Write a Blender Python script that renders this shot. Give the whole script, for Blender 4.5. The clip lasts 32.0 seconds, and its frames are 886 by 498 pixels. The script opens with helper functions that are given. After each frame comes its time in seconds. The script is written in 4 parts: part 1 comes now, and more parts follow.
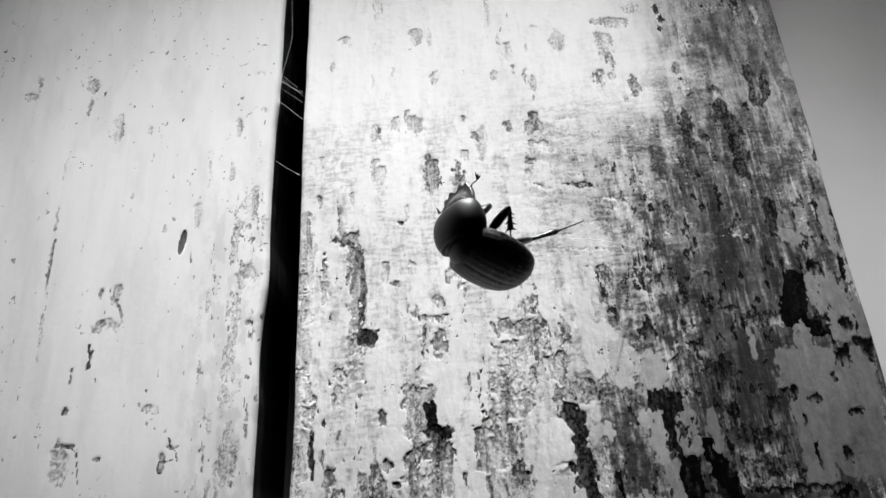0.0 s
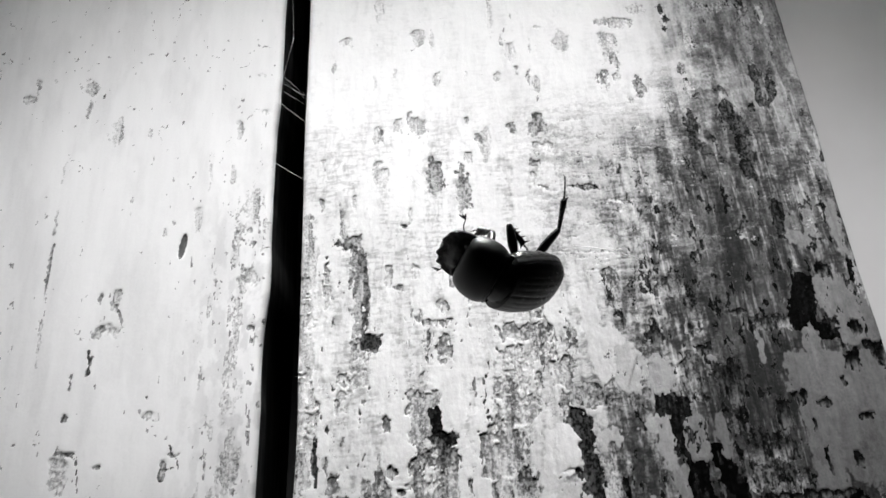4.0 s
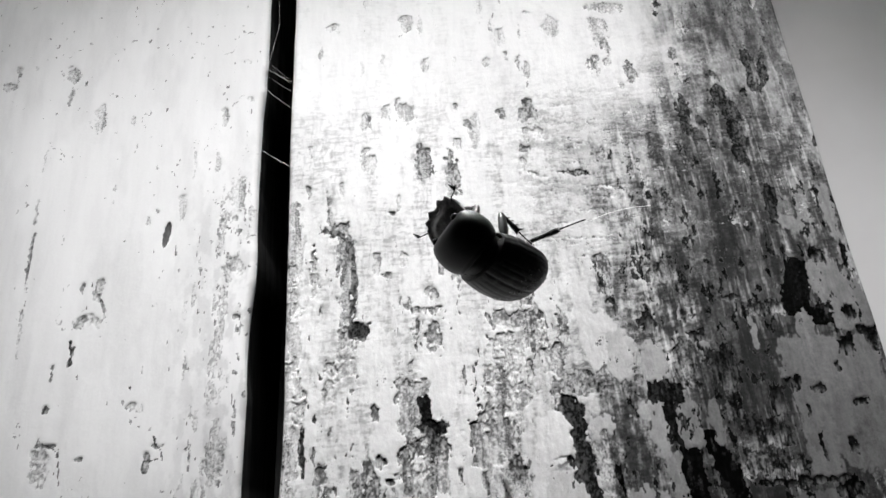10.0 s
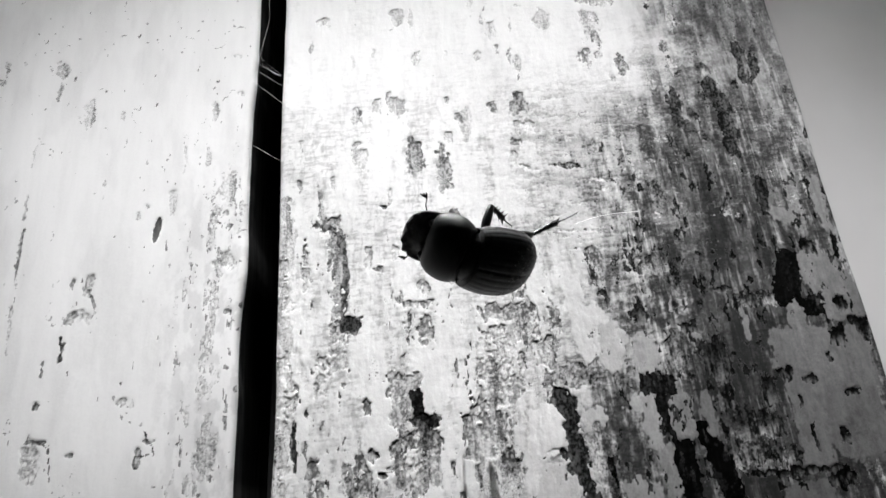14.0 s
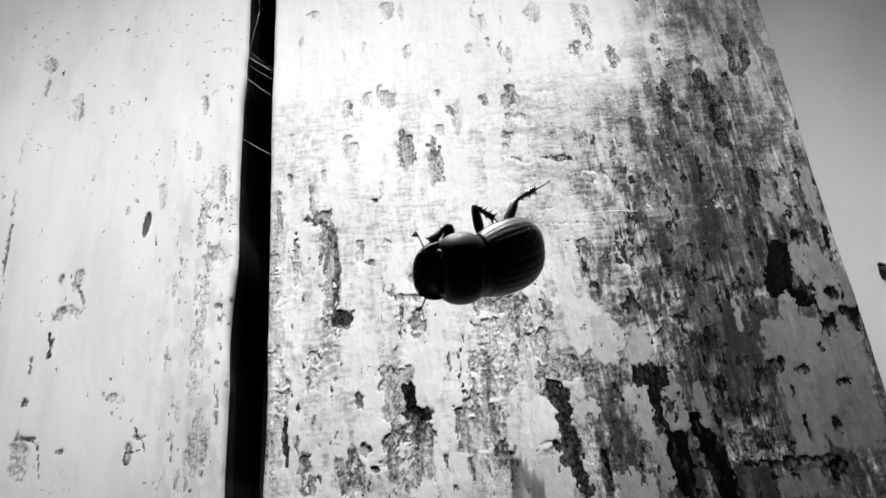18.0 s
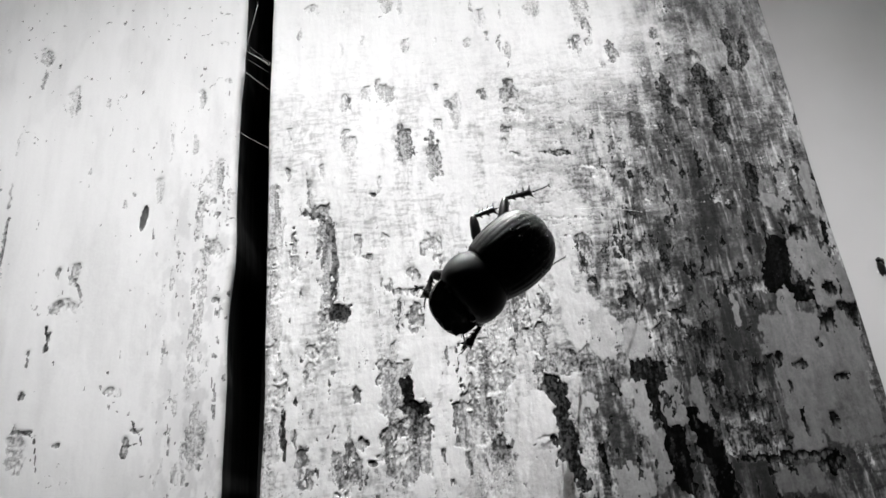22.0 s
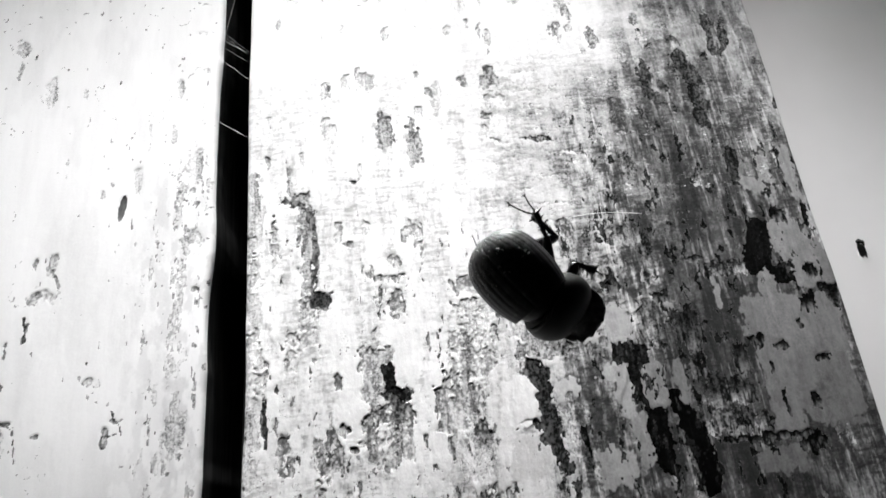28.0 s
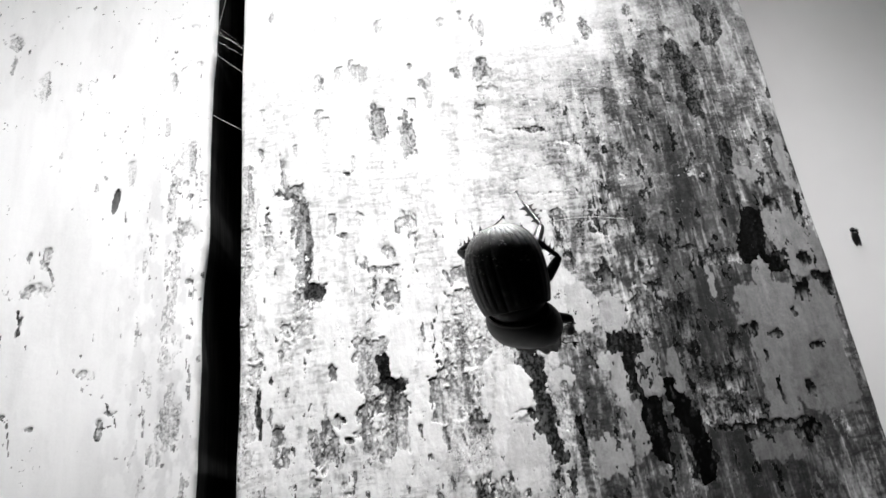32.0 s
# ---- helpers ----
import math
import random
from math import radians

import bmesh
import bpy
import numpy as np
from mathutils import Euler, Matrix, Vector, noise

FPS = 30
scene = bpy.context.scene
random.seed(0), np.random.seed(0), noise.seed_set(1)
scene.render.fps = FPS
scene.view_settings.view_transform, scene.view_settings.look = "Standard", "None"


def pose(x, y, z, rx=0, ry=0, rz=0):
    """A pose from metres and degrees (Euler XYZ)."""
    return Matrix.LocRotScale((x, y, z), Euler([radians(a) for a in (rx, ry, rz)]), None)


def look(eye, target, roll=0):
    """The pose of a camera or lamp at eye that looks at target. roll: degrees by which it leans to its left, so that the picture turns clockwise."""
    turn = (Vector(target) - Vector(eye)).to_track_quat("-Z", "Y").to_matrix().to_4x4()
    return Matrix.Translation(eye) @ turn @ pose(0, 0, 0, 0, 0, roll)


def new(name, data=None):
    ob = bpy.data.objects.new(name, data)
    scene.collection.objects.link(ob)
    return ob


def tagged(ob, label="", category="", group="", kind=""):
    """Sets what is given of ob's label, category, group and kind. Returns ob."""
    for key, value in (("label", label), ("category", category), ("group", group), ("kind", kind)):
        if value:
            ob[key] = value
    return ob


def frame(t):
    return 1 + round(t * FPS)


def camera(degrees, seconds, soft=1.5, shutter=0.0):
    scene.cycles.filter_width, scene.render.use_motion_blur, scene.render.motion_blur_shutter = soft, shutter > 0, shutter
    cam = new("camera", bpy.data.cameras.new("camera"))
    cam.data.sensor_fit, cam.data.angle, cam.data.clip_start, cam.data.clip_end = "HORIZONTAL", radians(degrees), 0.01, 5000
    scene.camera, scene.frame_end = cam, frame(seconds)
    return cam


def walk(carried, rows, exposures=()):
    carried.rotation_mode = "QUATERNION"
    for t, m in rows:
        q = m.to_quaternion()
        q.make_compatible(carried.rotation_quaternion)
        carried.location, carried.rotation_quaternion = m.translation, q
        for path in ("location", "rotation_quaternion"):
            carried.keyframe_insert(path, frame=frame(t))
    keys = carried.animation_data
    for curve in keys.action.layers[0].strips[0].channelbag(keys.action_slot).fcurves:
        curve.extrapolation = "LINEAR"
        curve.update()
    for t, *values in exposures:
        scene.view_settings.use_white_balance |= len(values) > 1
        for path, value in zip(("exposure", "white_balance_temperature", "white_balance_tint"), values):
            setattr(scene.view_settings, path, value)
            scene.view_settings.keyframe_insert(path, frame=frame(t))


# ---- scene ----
# camera: hand-held, a hand's width from an old painted board wall
cam = camera(65.1, 32.0, soft=1.6, shutter=0.5)
PATH = [
    (0.0, -0.00728, -0.13523, 1.44038, 111.567, 2.915, -1.036),
    (0.5, -0.00758, -0.13515, 1.44083, 111.437, 2.860, -1.058),
    (1.0, -0.00761, -0.13475, 1.44019, 111.599, 2.913, -1.063),
    (1.5, -0.00793, -0.13452, 1.44063, 111.590, 2.880, -0.959),
    (2.0, -0.00774, -0.13451, 1.44066, 111.592, 2.955, -0.890),
    (2.5, -0.00804, -0.13470, 1.44127, 111.480, 2.905, -0.891),
    (3.0, -0.00804, -0.13369, 1.44072, 111.719, 3.023, -0.926),
    (3.5, -0.00812, -0.13382, 1.44145, 111.674, 3.063, -0.949),
    (5.5, -0.00796, -0.13286, 1.44152, 111.690, 3.296, -1.232),
    (6.0, -0.00807, -0.13263, 1.44179, 111.709, 3.334, -1.186),
    (6.5, -0.00747, -0.13222, 1.44090, 111.639, 3.524, -1.168),
    (7.0, -0.00770, -0.13198, 1.44132, 111.590, 3.507, -1.119),
    (7.5, -0.00785, -0.13187, 1.44125, 111.556, 3.491, -1.128),
    (8.0, -0.00749, -0.13159, 1.44033, 111.750, 3.574, -1.050),
    (8.5, -0.00724, -0.13159, 1.44078, 111.502, 3.638, -0.993),
    (9.0, -0.00724, -0.13119, 1.44036, 111.626, 3.731, -1.136),
    (9.5, -0.00684, -0.13102, 1.43990, 111.613, 3.756, -1.133),
    (10.0, -0.00707, -0.13077, 1.43986, 111.608, 3.607, -1.318),
    (10.5, -0.00689, -0.13098, 1.43976, 111.525, 3.713, -1.457),
    (11.0, -0.00670, -0.13095, 1.43993, 111.437, 3.803, -1.412),
    (11.5, -0.00627, -0.13093, 1.43962, 111.522, 3.958, -1.428),
    (12.0, -0.00628, -0.13074, 1.43917, 111.557, 4.072, -1.352),
    (12.5, -0.00638, -0.13027, 1.43908, 111.562, 4.094, -1.425),
    (13.0, -0.00658, -0.13025, 1.43933, 111.513, 4.005, -1.388),
    (13.5, -0.00634, -0.13031, 1.43899, 111.637, 4.027, -1.266),
    (14.0, -0.00628, -0.13017, 1.43897, 111.467, 4.065, -1.510),
    (14.5, -0.00625, -0.13021, 1.43901, 111.365, 4.055, -1.564),
    (16.5, -0.00631, -0.12957, 1.43836, 111.297, 4.199, -1.700),
    (17.0, -0.00626, -0.12952, 1.43847, 111.222, 4.231, -1.613),
    (17.5, -0.00651, -0.12944, 1.43837, 111.347, 4.320, -1.612),
    (18.0, -0.00589, -0.12939, 1.43812, 111.313, 4.569, -1.852),
    (18.5, -0.00608, -0.12928, 1.43824, 111.429, 4.471, -1.942),
    (19.0, -0.00586, -0.12919, 1.43765, 111.292, 4.591, -2.026),
    (19.5, -0.00548, -0.12933, 1.43769, 111.219, 4.563, -1.917),
    (20.0, -0.00525, -0.12884, 1.43693, 111.242, 4.712, -1.914),
    (20.5, -0.00550, -0.12884, 1.43708, 111.297, 4.640, -1.872),
    (21.0, -0.00566, -0.12878, 1.43730, 111.189, 4.579, -1.906),
    (21.5, -0.00581, -0.12887, 1.43745, 111.175, 4.611, -1.937),
    (22.0, -0.00579, -0.12895, 1.43773, 111.044, 4.497, -2.002),
    (22.5, -0.00601, -0.12879, 1.43797, 110.999, 4.453, -2.210),
    (23.0, -0.00544, -0.12855, 1.43739, 111.043, 4.600, -2.430),
    (23.5, -0.00547, -0.12889, 1.43740, 110.987, 4.720, -2.594),
    (24.0, -0.00450, -0.12882, 1.43666, 111.046, 4.981, -2.587),
    (24.5, -0.00475, -0.12883, 1.43689, 111.100, 4.843, -2.589),
    (25.0, -0.00414, -0.12862, 1.43594, 111.097, 5.209, -2.631),
    (25.5, -0.00407, -0.12853, 1.43595, 111.106, 5.166, -2.515),
    (27.5, -0.00345, -0.12769, 1.43499, 110.953, 5.571, -2.402),
    (28.0, -0.00364, -0.12764, 1.43497, 111.110, 5.413, -2.286),
    (28.5, -0.00395, -0.12764, 1.43520, 110.993, 5.384, -2.322),
    (29.0, -0.00381, -0.12771, 1.43529, 110.977, 5.380, -2.239),
    (29.5, -0.00389, -0.12774, 1.43515, 110.916, 5.477, -2.390),
    (30.0, -0.00328, -0.12757, 1.43461, 111.008, 5.496, -2.123),
    (30.5, -0.00330, -0.12758, 1.43435, 110.910, 5.667, -2.277),
    (31.0, -0.00330, -0.12741, 1.43396, 111.060, 5.709, -2.141),
    (31.5, -0.00309, -0.12737, 1.43392, 110.962, 5.718, -2.215),
    (32.0, -0.00269, -0.12710, 1.43328, 111.072, 5.804, -2.175),
]
EXPOSURES = [(0, -0.14), (2, -0.14), (3, 0.02), (6, 0.02), (13, 0.02), (18, 0.0), (20, 0.0), (22, 0.0), (23, 0.08), (25, -0.07), (28, 0.28), (32, 0.34)]
walk(cam, [(t, pose(*p)) for t, *p in PATH], EXPOSURES)

# ---- light ----
world = bpy.data.worlds.new("world")
scene.world = world
world.use_nodes = True
world.node_tree.nodes["Background"].inputs["Color"].default_value = (1, 1, 1, 1)
world.node_tree.nodes["Background"].inputs["Strength"].default_value = 0.006


def lamp(name, kind, eye, target, energy):
    data = bpy.data.lights.new(name, kind)
    data.energy = energy
    ob = new(name, data)
    ob.matrix_world = look(eye, target)
    return data


# an added spot above throws an oval pool down the boards, imitating a vignette
pool_spot = lamp("added_pool_spot", "SPOT", (0.005, -0.317, 2.964), (0.005, 0.0, 1.498), 410)
pool_spot.spot_size, pool_spot.spot_blend, pool_spot.shadow_soft_size = radians(12.8), 1.0, 0.009
bpy.data.objects["added_pool_spot"].scale = (1.0, 0.125, 1.0)
# an added soft light close to the wall above, for the beetle's upward sheen
sheen_fill = lamp("added_sheen_light", "AREA", (-0.01, -0.045, 2.05), (-0.005, -0.022, 1.48), 0.62)
sheen_fill.shape, sheen_fill.size, sheen_fill.size_y, sheen_fill.spread = "RECTANGLE", 0.21, 0.055, radians(40)

# ---- materials ----


def material(name, rough=0.5):
    m = bpy.data.materials.new(name)
    m.use_nodes = True
    b = m.node_tree.nodes["Principled BSDF"]
    b.inputs["Roughness"].default_value = rough
    return m, m.node_tree, b


def node(tree, kind, **values):
    n = tree.nodes.new(kind)
    for key, value in values.items():
        n.inputs[key.replace("_", " ")].default_value = value
    return n


def link(tree, a, b):
    tree.links.new(a, b)


def maths(tree, op, a, b):
    n = tree.nodes.new("ShaderNodeMath")
    n.operation = op
    for i, v in enumerate((a, b)):
        if isinstance(v, (int, float)):
            n.inputs[i].default_value = v
        else:
            tree.links.new(v, n.inputs[i])
    return n.outputs[0]


def ramp(tree, source, stops):
    n = tree.nodes.new("ShaderNodeValToRGB")
    e = n.color_ramp.elements
    while len(e) < len(stops):
        e.new(0.5)
    for k, (at, v) in zip(e, stops):
        k.position, k.color = at, (v, v, v, 1)
    tree.links.new(source, n.inputs[0])
    return n.outputs[0]


def noise_node(tree, scale, detail=4.0, rough=0.6, stretch=(1, 1, 1)):
    tc = tree.nodes.new("ShaderNodeTexCoord")
    mp = tree.nodes.new("ShaderNodeMapping")
    mp.inputs["Scale"].default_value = stretch
    tree.links.new(tc.outputs["Object"], mp.inputs[0])
    n = node(tree, "ShaderNodeTexNoise", Scale=scale, Detail=detail, Roughness=rough)
    tree.links.new(mp.outputs[0], n.inputs["Vector"])
    return n.outputs[0]


def attribute(tree, name):
    n = tree.nodes.new("ShaderNodeAttribute")
    n.attribute_name = name
    return n.outputs["Fac"]


def bump(tree, bsdf, height, strength, distance):
    n = node(tree, "ShaderNodeBump", Strength=strength, Distance=distance)
    tree.links.new(height, n.inputs["Height"])
    tree.links.new(n.outputs[0], bsdf.inputs["Normal"])


def mix(tree, fac, a, b):
    n = tree.nodes.new("ShaderNodeMix")
    n.data_type = "RGBA"
    for s, v in ((n.inputs[0], fac), (n.inputs[6], a), (n.inputs[7], b)):
        if isinstance(v, tuple):
            s.default_value = v
        elif isinstance(v, (int, float)):
            s.default_value = v
        else:
            tree.links.new(v, s)
    return n.outputs[2]


def paint_material():
    """White paint, darkened by greying, flaked to bare weathered wood where it is worn."""
    m, t, b = material("flaking_paint", 0.7)
    b.inputs["Specular IOR Level"].default_value = 0.02
    wear, greying, bare = attribute(t, "wear"), attribute(t, "greying"), attribute(t, "bare")
    fine = noise_node(t, 2500, 3, 0.65)
    streak = noise_node(t, 520, 5, 0.65, (1, 1, 0.14))
    paint = ramp(t, greying, [(0.0, 0.80), (0.3, 0.48), (0.6, 0.2), (0.8, 0.085), (1.0, 0.024)])
    tone = ramp(t, maths(t, "ADD", maths(t, "MULTIPLY", fine, 0.45), maths(t, "MULTIPLY", streak, 0.55)), [(0.32, 0.34), (0.54, 1.04)])
    mottled = mix(t, maths(t, "ADD", 0.06, maths(t, "MULTIPLY", greying, 0.7)), (1, 1, 1, 1), tone)
    grain = ramp(t, maths(t, "ADD", maths(t, "MULTIPLY", streak, 0.6), maths(t, "MULTIPLY", fine, 0.4)), [(0.38, 0.22), (0.5, 0.9), (0.62, 1.12)])
    speck = noise_node(t, 4200, 2, 0.6, (1, 1, 0.6))
    brush = noise_node(t, 1500, 3, 0.7, (0.3, 1, 1))
    ragged = maths(t, "ADD", maths(t, "ADD", maths(t, "MULTIPLY", speck, 0.5), maths(t, "MULTIPLY", streak, 0.3)), maths(t, "MULTIPLY", brush, 0.35))
    fac = ramp(t, maths(t, "ADD", wear, maths(t, "MULTIPLY", maths(t, "SUBTRACT", ragged, 0.575), 1.5)), [(0.46, 0.0), (0.56, 1.0)])
    coat, wood = t.nodes.new("ShaderNodeMix"), t.nodes.new("ShaderNodeMix")
    for n, x, y in ((coat, paint, mottled), (wood, bare, grain)):
        n.data_type, n.blend_type, n.clamp_result = "RGBA", "MULTIPLY", False
        n.inputs[0].default_value = 1.0
        link(t, x, n.inputs[6])
        link(t, y, n.inputs[7])
    link(t, mix(t, fac, coat.outputs[2], wood.outputs[2]), b.inputs["Base Color"])
    relief = maths(t, "ADD", maths(t, "MULTIPLY", fine, 0.5), maths(t, "MULTIPLY", streak, 0.8))
    bump(t, b, relief, 0.16, 0.0002)
    return m


def plain_paint():
    m, t, b = material("smooth_wall_paint", 0.65)
    big = noise_node(t, 18, 4, 0.6)
    fine = noise_node(t, 900, 3, 0.5)
    link(t, ramp(t, big, [(0.3, 0.50), (0.7, 0.58)]), b.inputs["Base Color"])
    bump(t, b, fine, 0.05, 0.0002)
    return m


def dark_wood():
    m, t, b = material("dark_old_wood", 0.85)
    b.inputs["Specular IOR Level"].default_value = 0.0
    link(t, ramp(t, noise_node(t, 300, 4, 0.6, (1, 1, 0.1)), [(0.3, 0.017), (0.7, 0.06)]), b.inputs["Base Color"])
    return m


def ground_material():
    m, t, b = material("packed_earth", 0.95)
    link(t, ramp(t, noise_node(t, 6, 8, 0.65), [(0.3, 0.05), (0.7, 0.12)]), b.inputs["Base Color"])
    bump(t, b, noise_node(t, 40, 6, 0.6), 0.5, 0.01)
    return m


def chitin(name, base, rough, pits, dust_sheen=0.0):
    """Black beetle shell with a natural gloss, fine pits and a thin dusting."""
    m, t, b = material(name, rough)
    b.inputs["IOR"].default_value = 1.43
    dust = noise_node(t, 700, 5, 0.7)
    shell = ramp(t, dust, [(0.45, base), (0.72, base * 3.0)])
    if dust_sheen:
        # earth caked on the hind end, thinning forwards in patches, with painted-in sheen
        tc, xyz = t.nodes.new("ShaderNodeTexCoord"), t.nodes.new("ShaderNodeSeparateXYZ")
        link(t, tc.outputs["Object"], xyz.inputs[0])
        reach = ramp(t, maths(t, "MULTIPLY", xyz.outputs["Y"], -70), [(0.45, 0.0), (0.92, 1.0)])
        caked_sheen = ramp(t, maths(t, "ADD", maths(t, "MULTIPLY", reach, 0.5), noise_node(t, 900, 5, 0.7)), [(0.55, 0.0), (0.95, 1.0)])
        shell = mix(t, caked_sheen, shell, (dust_sheen, dust_sheen, dust_sheen, 1))
    link(t, shell, b.inputs["Base Color"])
    link(t, ramp(t, dust, [(0.4, rough), (0.7, rough + 0.15)]), b.inputs["Roughness"])
    v = node(t, "ShaderNodeTexVoronoi", Scale=pits)
    tc = t.nodes.new("ShaderNodeTexCoord")
    link(t, tc.outputs["Object"], v.inputs["Vector"])
    bump(t, b, ramp(t, v.outputs["Distance"], [(0.0, 0.0), (0.35, 1.0)]), 0.12, 0.0001)
    return m


def simple(name, value, rough):
    m, t, b = material(name, rough)
    link(t, ramp(t, noise_node(t, 900, 3), [(0.3, value * 0.8), (0.7, value * 1.15)]), b.inputs["Base Color"])
    return m


PAINT, WALL_PAINT, DARK_WOOD, EARTH = paint_material(), plain_paint(), dark_wood(), ground_material()
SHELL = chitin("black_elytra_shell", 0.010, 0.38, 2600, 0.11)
# head paler than the body: dust and the light it catches, in one colour
HEAD = chitin("dusty_lit_head_shell", 0.06, 0.42, 3000)
SHIELD = chitin("black_pronotum_shell", 0.003, 0.42, 3400)
LIMB = chitin("black_leg_shell", 0.003, 0.30, 2500)
SILK = simple("spider_silk", 0.8, 0.35)
DUST = simple("pale_dust", 0.3, 0.9)

# ---- mesh helpers ----


def part(name, bm, mat, parent=None, label="", smooth=True):
    me = bpy.data.meshes.new(name)
    bmesh.ops.recalc_face_normals(bm, faces=bm.faces)
    for f in bm.faces:
        f.smooth = smooth
    bm.to_mesh(me)
    bm.free()
    me.materials.append(mat)
    ob = new(name, me)
    if parent:
        ob.parent = parent
    return tagged(ob, label)


def box(bm, x0, x1, y0, y1, z0, z1):
    v = [bm.verts.new((x, y, z)) for x in (x0, x1) for y in (y0, y1) for z in (z0, z1)]
    for a, b, c, d in ((0, 1, 3, 2), (4, 6, 7, 5), (0, 4, 5, 1), (2, 3, 7, 6), (0, 2, 6, 4), (1, 5, 7, 3)):
        bm.faces.new((v[a], v[b], v[c], v[d]))


def tube(bm, points, radii, sides=8):
    """A closed tapered tube along points."""
    rings = []
    pts = [Vector(p) for p in points]
    for i, p in enumerate(pts):
        d = (pts[min(i + 1, len(pts) - 1)] - pts[max(i - 1, 0)]).normalized()
        u = d.cross(Vector((0.31, 0.2, 0.93))).normalized()
        w = d.cross(u)
        r = radii[i] if not isinstance(radii, (int, float)) else radii
        ru, rw = r if isinstance(r, tuple) else (r, r)
        rings.append([bm.verts.new(p + u * ru * math.cos(k * math.tau / sides) + w * rw * math.sin(k * math.tau / sides)) for k in range(sides)])
    for a, b in zip(rings, rings[1:]):
        for k in range(sides):
            bm.faces.new((a[k], a[(k + 1) % sides], b[(k + 1) % sides], b[k]))
    bm.faces.new(rings[0])
    bm.faces.new(rings[-1])


def value_noise(x, z, sx, sz, seed):
    """Smooth lattice noise in 0..1 with cells sx by sz."""
    lattice = np.random.RandomState(seed).rand(128, 128)
    u, v = x / sx + 1000.37, z / sz + 1000.71
    i, j = np.floor(u).astype(int), np.floor(v).astype(int)
    f, g = u - i, v - j
    f, g = f * f * (3 - 2 * f), g * g * (3 - 2 * g)
    a, b = lattice[i % 128, j % 128], lattice[(i + 1) % 128, j % 128]
    c, d = lattice[i % 128, (j + 1) % 128], lattice[(i + 1) % 128, (j + 1) % 128]
    return (a * (1 - f) + b * f) * (1 - g) + (c * (1 - f) + d * f) * g


def fractal(x, z, sx, sz, seed, octaves=4, gain=0.55):
    total, weight, amp = 0.0, 0.0, 1.0
    for k in range(octaves):
        total = total + amp * value_noise(x, z, sx / 2 ** k, sz / 2 ** k, seed + k)
        weight, amp = weight + amp, amp * gain
    return total / weight


def step(a, b, x):
    k = np.clip((x - a) / (b - a), 0, 1)
    return k * k * (3 - 2 * k)


# ---- the boards and their worn paint: x, height above 1.5 m, half width, half height in mm, depth of wear ----
FLAKES_TOP_A = [(-15.1, 56.7, 1.13, 2.82, 0.30), (-6.0, 48.2, 1.29, 2.27, 0.40), (-2.6, 47.0, 0.55, 2.71, 0.45), (11.5, 53.8, 0.75, 5.13, 0.45), (22.5, 49.9, 0.94, 0.46, 0.50), (-23.0, 47.4, 1.46, 1.12, 0.35), (-25.9, 40.5, 0.65, 2.18, 0.35), (-16.4, 35.3, 0.64, 1.92, 0.38), (-11.6, 38.1, 0.43, 1.73, 0.35), (-2.2, 36.0, 1.08, 1.50, 0.35), (4.5, 37.0, 0.36, 1.29, 0.42), (11.9, 36.2, 0.90, 1.08, 0.42), (15.5, 43.1, 0.92, 2.23, 0.35), (20.8, 34.1, 0.72, 1.71, 0.42), (27.6, 45.7, 2.23, 2.26, 0.30), (-11.4, 24.1, 1.04, 1.41, 0.55), (-7.0, 24.1, 1.74, 2.83, 0.55), (4.2, 25.0, 0.63, 0.90, 0.70), (7.6, 19.0, 1.21, 3.96, 0.50), (6.2, 20.7, 0.70, 0.80, 0.75)]
FLAKES_TOP_B = [(13.9, 23.0, 1.40, 1.21, 0.70), (20.0, 23.3, 1.94, 2.84, 0.75), (20.8, 17.6, 2.08, 1.58, 0.38), (-15.8, 22.1, 1.38, 2.00, 0.42), (-15.3, 11.9, 1.52, 3.04, 0.40), (-3.5, 11.7, 1.69, 4.38, 0.74), (2.4, 8.0, 1.45, 5.0, 0.70), (3.6, 15.6, 1.03, 1.36, 0.38), (18.3, 13.8, 1.03, 0.97, 0.65), (17.5, 10.0, 0.51, 1.90, 0.42), (19.6, 7.6, 0.85, 0.75, 0.50), (-27.8, 15.2, 0.51, 1.35, 0.42), (-27.9, 5.4, 0.50, 1.47, 0.50), (-20.8, 5.4, 0.40, 1.84, 0.45), (-9.3, 2.0, 0.66, 1.81, 0.42), (-10.7, -0.1, 0.82, 0.90, 0.70), (-23.5, 0.8, 0.59, 3.95, 0.50), (-21.9, -3.5, 2.27, 1.40, 0.65), (27.2, 7.6, 3.06, 0.56, 0.60), (16.4, 37.8, 0.55, 1.09, 0.50)]
